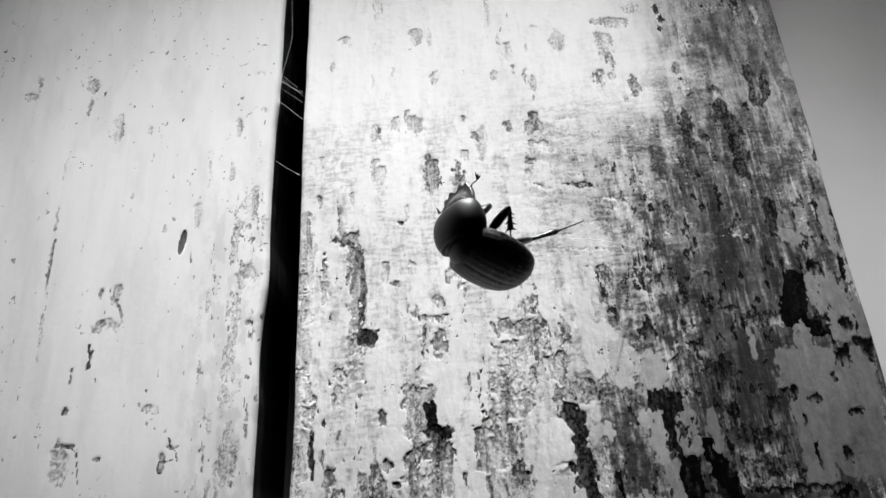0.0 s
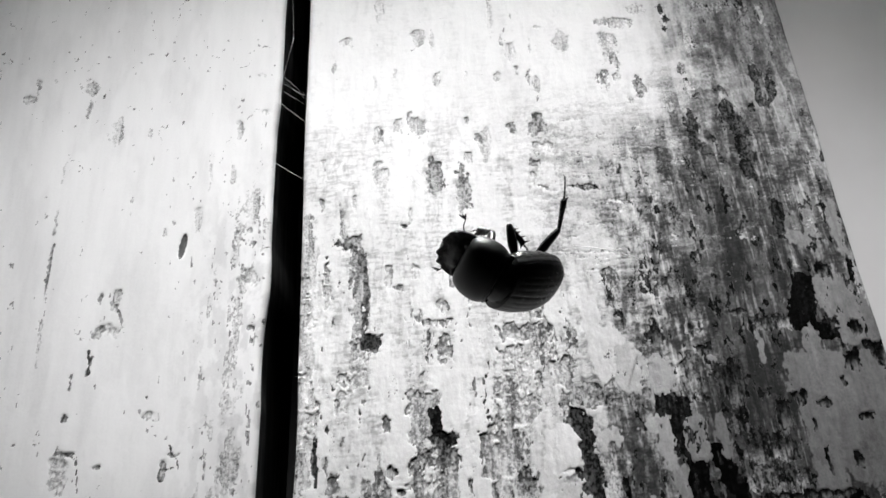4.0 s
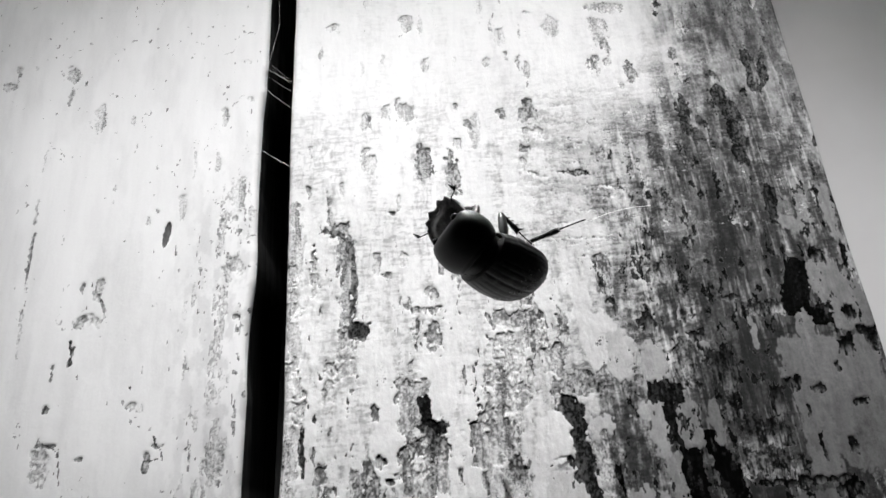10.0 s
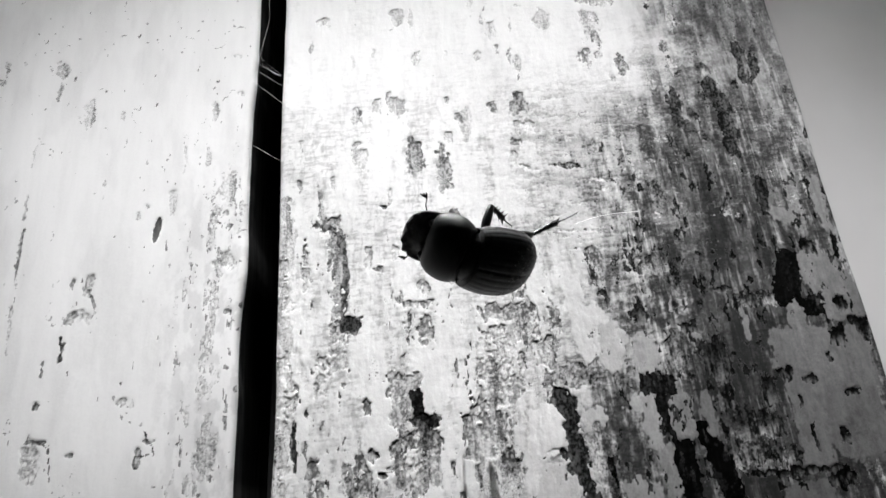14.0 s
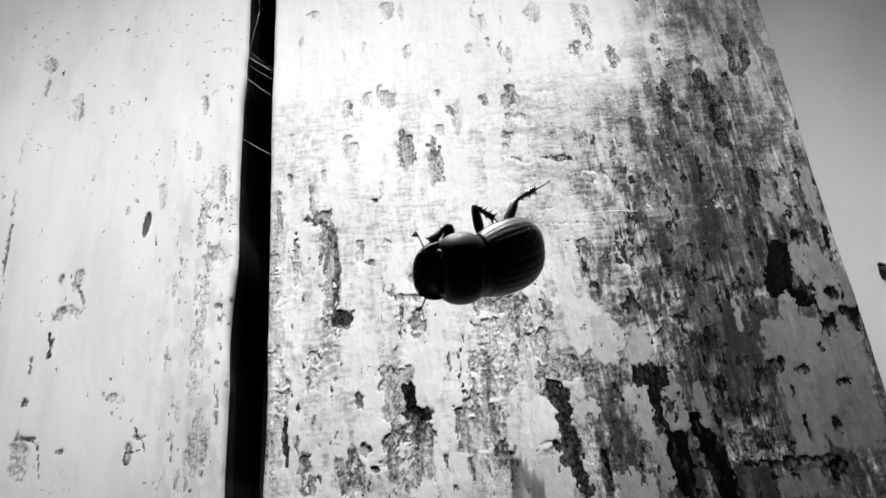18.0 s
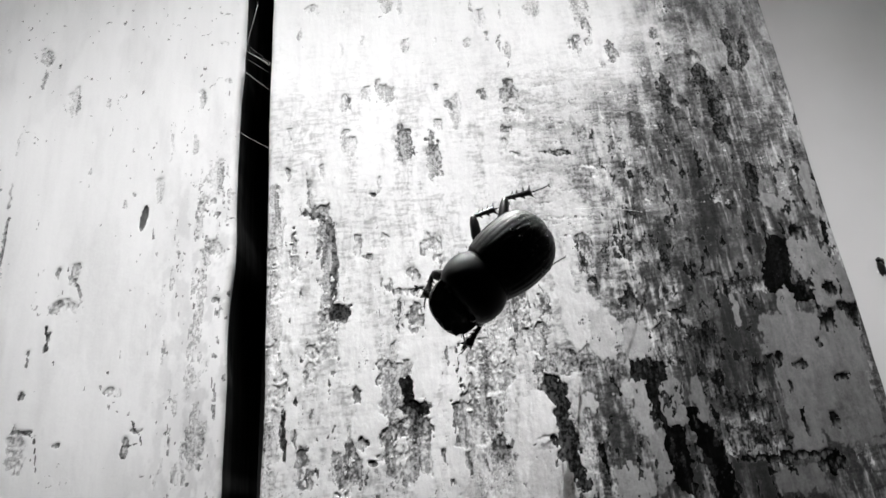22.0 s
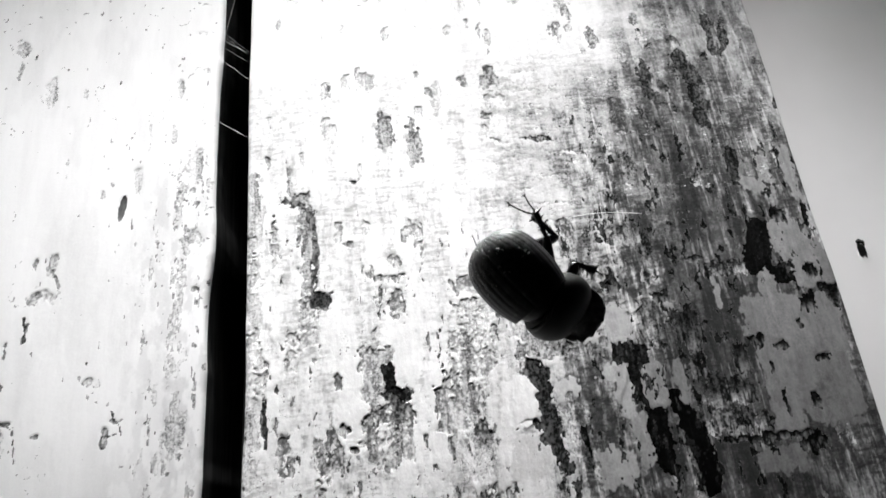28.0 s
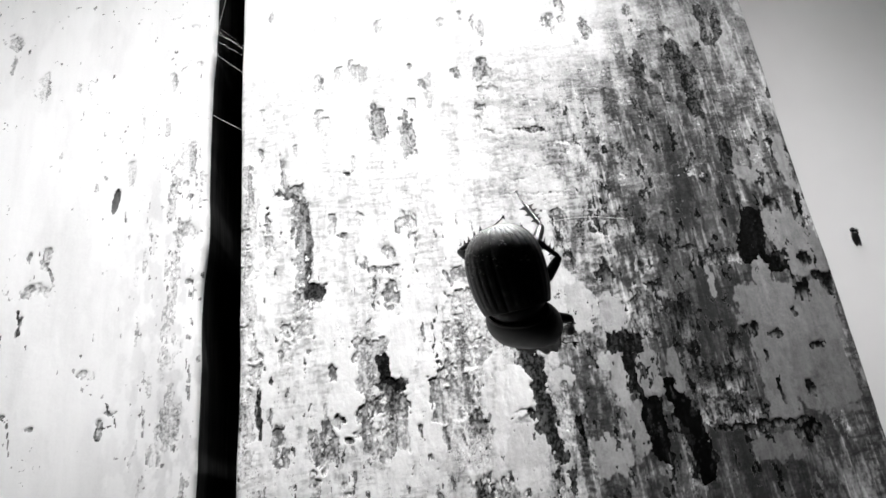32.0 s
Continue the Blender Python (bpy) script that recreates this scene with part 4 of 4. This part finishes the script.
beetle = new("beetle")
tagged(beetle, "glossy black dung beetle dangling from spider threads before the boards", "beetle")
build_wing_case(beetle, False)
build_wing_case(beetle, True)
build_abdomen(beetle)
bm = bmesh.new()
bmesh.ops.create_uvsphere(bm, u_segments=28, v_segments=16, radius=1.0, matrix=Matrix.Translation((0, -0.3 * MM, 0.25 * MM)) @ Matrix.Diagonal((4.5 * MM, 3.0 * MM, 3.3 * MM, 1)))
part("mid_thorax", bm, SHELL, beetle, "smooth black waist between shield and wing cases")
shield, head = build_shield(beetle)
bm = bmesh.new()
for k in range(90):
    u, a = 0.97 - 0.5 * random.random() ** 2, radians(random.uniform(35, 145))
    spot = Vector((math.copysign(abs(math.cos(a)) ** 0.9, math.cos(a)) * wing_width(u), -u * 13.3, math.sin(a) ** 0.9 * wing_height(u) + 0.3)) * MM
    bmesh.ops.create_icosphere(bm, subdivisions=1, radius=random.uniform(0.03, 0.19) * MM, matrix=Matrix.Translation(spot) @ pose(0, 0, 0, 0, 0, random.uniform(0, 180)) @ Matrix.Diagonal((random.uniform(1, 2.6), random.uniform(0.5, 1), 0.4, 1)))
tagged(part("dust_flecks", bm, DUST, beetle, "pale dust flecks on the wing cases"), kind="stuff")
hind_r = build_leg("hind_leg", beetle, (4.0, -7.2, -1.6), 6.8, 6.2, 5.0, 1.0, "spiny black hind leg")
mid_r = build_leg("middle_leg", beetle, (4.2, -2.2, -1.8), 5.6, 4.4, 3.2, 0.95, "spiny black middle leg")
hind_l = build_leg("hind_leg", beetle, (-4.0, -7.2, -1.6), 6.8, 6.2, 5.0, 1.0, "spiny black hind leg")
mid_l = build_leg("middle_leg", beetle, (-4.2, -2.2, -1.8), 5.6, 4.4, 3.2, 0.95, "spiny black middle leg")
fore_r = build_leg("fore_leg", beetle, (3.4, 4.5, -1.8), 4.0, 4.2, 1.6, 1.1, "toothed black fore leg", True)
fore_l = build_leg("fore_leg", beetle, (-3.4, 4.5, -1.8), 4.0, 4.2, 1.6, 1.1, "toothed black fore leg", True)


# ---- spider threads ----
def build_web():
    web = new("spider_web")
    tagged(web, "loose pale spider threads strung across the gap towards the beetle", "spider web")
    lines = [((-0.0390, -0.0005, 1.5405), (-0.0035, -0.0150, 1.4985)), ((-0.0386, -0.0005, 1.5325), (-0.0300, -0.0006, 1.5245)), ((-0.0395, -0.0005, 1.5172), (-0.0318, -0.0005, 1.5118)),
             ((-0.0361, 0.001, 1.5704), (-0.0352, 0.001, 1.5504)), ((-0.0352, 0.001, 1.5504), (-0.0377, -0.0003, 1.5354)), ((-0.0385, -0.0005, 1.5378), (-0.0322, -0.0006, 1.5330)),
             ((-0.0386, -0.0005, 1.5390), (-0.0050, -0.0140, 1.5005)), ((-0.0388, -0.0005, 1.5360), (-0.0020, -0.0150, 1.5010)),
             ((0.0436, -0.0003, 1.4923), (0.0491, -0.0003, 1.4928)),
             ((-0.0057, -0.0150, 1.5036), (-0.0027, -0.0150, 1.5008)), ((-0.0053, -0.0150, 1.5028), (-0.0029, -0.0152, 1.5002)), ((-0.0027, -0.0150, 1.5008), (0.0028, -0.0150, 1.4964)),
             ((-0.0003, -0.0150, 1.4994), (0.0028, -0.0150, 1.4964)), ((0.0016, -0.0150, 1.4993), (0.0025, -0.0152, 1.4962)), ((-0.0003, -0.0150, 1.4994), (0.0022, -0.0151, 1.4968))]
    for k, (a, b) in enumerate(lines):
        thick = 0.000009 if k in (0, 6, 7) else 0.000016 if k > 8 else 0.000024
        a, b = Vector(a), Vector(b)
        sag = (b - a).length * 0.012
        bm = bmesh.new()
        tube(bm, [a.lerp(b, q / 8) - Vector((0, 0, 4 * sag * (q / 8) * (1 - q / 8))) for q in range(9)], thick, 5)
        part("thread", bm, SILK, web)
    # a loose strand that drifts to and fro beside the beetle
    bm = bmesh.new()
    tube(bm, [(0.018 * q / 10, 0, 0.0006 * math.sin(q * 0.35)) for q in range(11)], 0.00005, 5)
    return part("drifting_thread", bm, SILK, web, "loose pale strand drifting beside the beetle")


drifting = build_web()


def build_speck():
    bm = bmesh.new()
    for place, size in (((-0.35, 0, 0.15), (0.58, 0.35, 0.52)), ((0.40, 0, -0.05), (0.40, 0.32, 0.42)), ((0.52, 0, -0.60), (0.18, 0.2, 0.45))):
        lobe = bmesh.ops.create_icosphere(bm, subdivisions=3, radius=1.0)["verts"]
        for v in lobe:
            k = 1 + 0.3 * (noise.noise(v.co * 1.7 + Vector(place)) + 0.5 * noise.noise(v.co * 4))
            v.co = Vector([(c * k * r + p) * MM for c, r, p in zip(v.co, size, place)])
    ob = part("dirt_speck", bm, DARK_WOOD)
    ob.location = (0.0941, 0.0041, 1.4804)
    tagged(ob, "small dark dried speck stuck on the pale panel", "speck")


build_speck()

# ---- movement: seconds, joint x, y and z, heading, nose, roll, thorax yaw and pitch, nod of the head ----
FACING = pose(0, 0, 0, 111.5, 4.0, -1.4)
BEETLE = [
    (0.0, 0.0013, -0.0201, 1.4864, 66, 21, -49, -3, -67, -1),
    (1.0, 0.0033, -0.0200, 1.4815, 83, 35, -53, 5, -59, 19),
    (2.0, 0.0060, -0.0200, 1.4790, 101, 46, -51, 4, -56, 22),
    (3.0, 0.0060, -0.0199, 1.4786, 100, 42, -53, 3, -55, 21),
    (3.5, 0.0061, -0.0199, 1.4793, 100, 42, -50, 4, -56, 24),
    (5.5, 0.0040, -0.0199, 1.4837, 49, 9, -24, -1, -37, -4),
    (6.0, 0.0040, -0.0199, 1.4841, 44, 9, -17, 1, -36, -1),
    (7.0, 0.0042, -0.0199, 1.4850, 40, 4, -12, -1, -37, 0),
    (8.0, 0.0037, -0.0198, 1.4849, 37, -2, -11, 6, -34, 0),
    (9.0, 0.0042, -0.0198, 1.4834, 46, 15, -23, 11, -31, -11),
    (10.0, 0.0047, -0.0198, 1.4824, 65, 31, -37, 9, -34, -17),
    (11.0, 0.0046, -0.0198, 1.4827, 62, 27, -29, 7, -37, 0),
    (12.0, 0.0029, -0.0198, 1.4836, 62, 18, -17, 4, -38, 12),
    (13.0, 0.0030, -0.0197, 1.4828, 70, 21, -26, 8, -41, 30),
    (14.0, 0.0038, -0.0197, 1.4809, 81, 31, -28, 4, -43, 34),
    (14.5, 0.0044, -0.0197, 1.4804, 86, 32, -26, 6, -42, 32),
    (16.5, 0.0076, -0.0197, 1.4774, 110, 38, -25, 2, -57, 23),
    (17.0, 0.0081, -0.0196, 1.4770, 114, 38, -27, 2, -57, 21),
    (18.0, 0.0071, -0.0197, 1.4775, 108, 31, -20, -6, -14, 19),
    (19.0, 0.0068, -0.0197, 1.4764, 123, 10, -10, 8, 9, 13),
    (20.0, 0.0070, -0.0197, 1.4762, 123, 11, -17, 10, 6, 17),
    (20.8, 0.0087, -0.0197, 1.4767, 130, 11, -16, 12, 6, 14),
    (21.0, 0.0076, -0.0197, 1.4784, 117, 30, -15, 2, -15, 13),
    (21.3, 0.0082, -0.0197, 1.4772, 128, 15, -13, 6, 3, 13),
    (22.0, 0.0083, -0.0196, 1.4748, 128, 14, -11, 3, 10, 14),
    (23.0, 0.0077, -0.0196, 1.4739, 132, 2, -9, 0, 18, 10),
    (24.0, 0.0081, -0.0197, 1.4741, 135, -6, -6, 1, 26, 6),
    (25.0, 0.0098, -0.0192, 1.4725, 147, -7, -4, 1, 18, 6),
    (25.5, 0.0098, -0.0197, 1.4718, 158, -10, 3, 0, 9, 15),
    (27.5, 0.0139, -0.0217, 1.4694, 184, -17, 25, 10, -28, 52),
    (27.8, 0.0152, -0.0219, 1.4680, 196, -9, 18, 3, -23, 53),
    (28.0, 0.0191, -0.0220, 1.4657, 223, 3, 22, 15, -36, 54),
    (28.2, 0.0179, -0.0220, 1.4633, 207, -1, 12, -2, -24, 53),
    (28.5, 0.0153, -0.0222, 1.4626, 185, -4, -2, 1, -21, 52),
    (29.0, 0.0148, -0.0225, 1.4629, 174, 0, -11, 23, -23, 47),
    (30.0, 0.0148, -0.0226, 1.4620, 184, -8, 2, 11, -19, 49),
    (31.0, 0.0149, -0.0231, 1.4622, 191, -10, 22, 12, -19, 47),
    (32.0, 0.0160, -0.0235, 1.4624, 195, 0, 29, -12, -38, 10),
]
# seconds, thigh turned backwards, thigh dipped below the side, shin folded backwards, foot bent
HIND_RIGHT = [(0, 107, 40, -32, -27), (1, 85, 29, -24, -24), (2, 69, 16, -9, -5), (3, 40, 11, -63, -7), (6, 41, 50, -33, 4), (7, 72, 63, -63, 1), (8, 96, 80, -80, -2), (10, 115, 51, -88, -7), (11, 89, 42, -48, 0), (12, 63, 33, -9, 7), (13, 84, 28, -16, 16), (14, 85, 14, -23, 8), (17, 57, 9, 23, 9), (18, 51, 17, 34, 5), (19, 53, 31, 50, 0), (20, 54, 32, 53, 1), (21, 64, 11, 41, 9), (22, 57, 28, 53, 0), (23, 63, 44, 49, 4), (24, 71, 57, 49, 7), (25, 78, 53, 48, 11), (25.5, 84, 49, 38, 7), (27.5, 44, 61, -1, -7), (28.5, 63, 68, 48, 7), (29, 79, 69, 28, 14), (29.5, 62, 60, 74, 10), (30, 44, 52, 120, 6), (31, 30, 41, 133, 3), (32, 35, 20, 130, 2)]
MIDDLE_RIGHT = [(0, 22, 46, 128, 0), (1, 15, 50, 141, 0), (2, 14, 51, 149, 0), (3, 11, 54, 147, 0), (6, -42, 56, 161, 0), (7, -37, 56, 172, 0), (8, -50, 52, 150, 0), (10, -6, 85, 128, 0), (12, 7, 61, 103, 0), (13, 28, 57, 81, -2), (14, 32, 44, 86, -3), (17, 35, 40, 73, 17), (18, 11, 24, 124, 9), (19, 28, 18, 100, 4), (20, 33, 27, 82, 2), (21, 31, 21, 69, 1), (22, 34, 22, 74, 1), (23, 36, 28, 75, 0), (24, 31, 38, 78, 0), (25, 26, 32, 81, -2), (25.5, 32, 28, 79, -2), (26.5, 12, 54, 112, -1), (27.5, -7, 81, 146, 0), (28.1, -40, 84, 125, 0), (28.3, -63, 73, 95, 0), (28.5, -86, 62, 64, 1), (29, -93, 45, 70, 1), (29.5, -76, 56, 39, 16), (30, -59, 67, 8, 32), (30.5, -32, 78, 37, 27), (31, -6, 88, 65, 21), (32, 7, 91, 83, 11)]
FORE_RIGHT = [(0, -85, 55, -60, 0), (1.3, -65, 50, -68, 0), (2, -70, 73, -69, 0), (3, -41, 60, -66, 0), (5.5, -75, 85, -45, 0), (9, -80, 85, -45, 0), (10, -83, 72, -58, 0), (11, -61, 80, -41, 0), (12, -56, 68, -42, 0), (13, -65, 70, -54, 0), (14, -60, 80, -30, 0), (15.25, -40, 40, -55, -4), (16.5, -26, -1, -86, -6), (17, -25, -2, -84, -6), (17.5, -15, -3, -100, -4), (18, -4, -4, -125, -3), (18.5, -13, 28, -111, -2), (19, -22, 59, -97, -1), (21, -17, 44, -119, -1), (23, -39, 73, -66, 0), (27, -40, 70, -60, 0), (28, -30, 75, -30, 0), (29, -20, 80, 0, 0), (32, -25, 60, -20, 0)]
HIND_LEFT = [(0, 50, 88, 150, 0), (16, 50, 80, 150, 0), (18, 18, 56, 120, 13), (20, -24, 28, 115, 39), (22, 6, 51, 67, -4), (23, 21, 59, 62, 2), (23.5, 50, 38, 72, 4), (24, 67, 37, 40, 7), (25, 61, 45, 32, 11), (25.5, 35, 34, 58, 12), (26.5, 1, 48, 99, 15), (27.5, -33, 62, 139, 18), (28.5, -23, 41, 95, 24), (28.75, -15, 42, 65, 26), (29, -7, 43, 35, 27), (30, 23, 71, 22, -12), (31, 49, 87, 27, -4), (32, 77, 53, 37, 2)]
MIDDLE_LEFT = [(0, 20, 98, 150, 0), (7.5, 20, 98, 150, 0), (7.8, 33, 80, 113, 0), (8.1, 47, 63, 77, 0), (8.4, 60, 45, 40, 0), (8.7, 45, 67, 90, 0), (9, 30, 90, 140, 0), (12, 30, 80, 120, 0), (12.3, 50, 60, 80, 0), (12.6, 70, 40, 40, 0), (12.9, 50, 65, 90, 0), (13.2, 30, 90, 140, 0), (17.8, 40, 60, 90, 0), (18.4, 70, 30, 40, 0), (19, 60, 60, 90, 0), (25, 55, 83, 90, 3), (26, 52, 58, 59, 10), (27, 49, 34, 28, 16), (27.5, 46, 19, 14, 19), (28.5, 70, 4, 17, 12), (29, 76, 3, 13, 9), (30, 31, 37, 32, 5), (31, 57, 1, 64, 4), (32, 43, -3, 87, -4)]
FORE_LEFT = [(0, -40, 85, 0, 0), (18.2, -40, 80, 0, 0), (19, -20, 40, -40, 0), (20, -30, 60, -40, 0), (21.75, -14, 34, -57, 0), (23.5, 19, -11, -96, 0), (24, 20, -3, -97, 0), (24.5, -2, 19, -77, 0), (26, 3, 22, -89, 0), (27.5, 8, 16, -95, 0), (28.2, 14, 6, -106, 0), (28.6, 12, 18, -97, 0), (29.2, -18, 33, -56, 0), (30, -36, 4, -56, 0), (30.5, -47, 4, -40, 0), (31, -45, 9, -35, 0), (32, -34, 19, -74, 46)]


STRAND = [(0, 0.0215, -0.0100, 1.4909, -2.7, 26.1), (2, 0.0201, -0.0100, 1.4914, 0.6, 24.2), (6, 0.0249, -0.0100, 1.4888, 4.0, 24.9), (10, 0.0267, -0.0100, 1.4917, -20.3, 24.6), (14, 0.0248, -0.0100, 1.4894, -17.6, 23.5),
          (20, 0.0263, -0.0100, 1.4893, -9.2, 23.3), (24.5, 0.0269, -0.0100, 1.4903, -4.0, 21.0), (29, 0.0291, -0.0100, 1.4826, -8.9, 19.6), (30, 0.0267, -0.0100, 1.4816, -8.0, 20.7), (32, 0.0267, -0.0100, 1.4820, -6.7, 21.0)]


def thorax(yaw, pitch):
    return pose(0, 0.1 * MM, 0, 0, 0, yaw) @ pose(0, 0, 0, pitch)


def motions():
    walk(drifting, [(t, pose(x, y, z, 0, dip, turn)) for t, x, y, z, dip, turn in STRAND])
    walk(beetle, [(t, Matrix.Translation((x, y, z)) @ FACING @ pose(0, 0, 0, 0, 0, h) @ pose(0, 0, 0, n) @ pose(0, 0, 0, 0, r)) for t, x, y, z, h, n, r, yaw, pitch, nod in BEETLE])
    walk(shield, [(t, thorax(yaw, pitch)) for t, x, y, z, h, n, r, yaw, pitch, nod in BEETLE])
    neck = Matrix.Translation(head.location)
    walk(head, [(row[0], neck @ pose(0, 0, 0, row[9])) for row in BEETLE])
    for limb, side, rows in ((hind_r, 1, HIND_RIGHT), (mid_r, 1, MIDDLE_RIGHT), (fore_r, 1, FORE_RIGHT), (hind_l, -1, HIND_LEFT), (mid_l, -1, MIDDLE_LEFT), (fore_l, -1, FORE_LEFT)):
        leg, shank, toes, knee, ankle = limb
        hip = Matrix.Translation(leg.location)
        if limb in (fore_r, fore_l):
            # the fore legs swing with the thorax
            times = sorted({row[0] for row in rows} | {row[0] for row in BEETLE})
            rows = [(t, *(float(np.interp(t, [w[0] for w in rows], [w[k] for w in rows])) for k in (1, 2, 3, 4))) for t in times]
            base = [thorax(*(float(np.interp(t, [w[0] for w in BEETLE], [w[k] for w in BEETLE])) for k in (7, 8))) @ hip for t in times]
        else:
            base = [hip] * len(rows)
        walk(leg, [(t, m @ pose(0, 0, 0, 0, dip if side > 0 else 180 - dip, -turn * side)) for (t, turn, dip, fold, bend), m in zip(rows, base)])
        walk(shank, [(t, knee @ pose(0, 0, 0, 0, 0, -fold)) for t, turn, dip, fold, bend in rows])
        walk(toes, [(t, knee @ pose(0, 0, 0, 0, 0, -fold) @ ankle @ pose(0, 0, 0, 0, 0, -bend)) for t, turn, dip, fold, bend in rows])


motions()
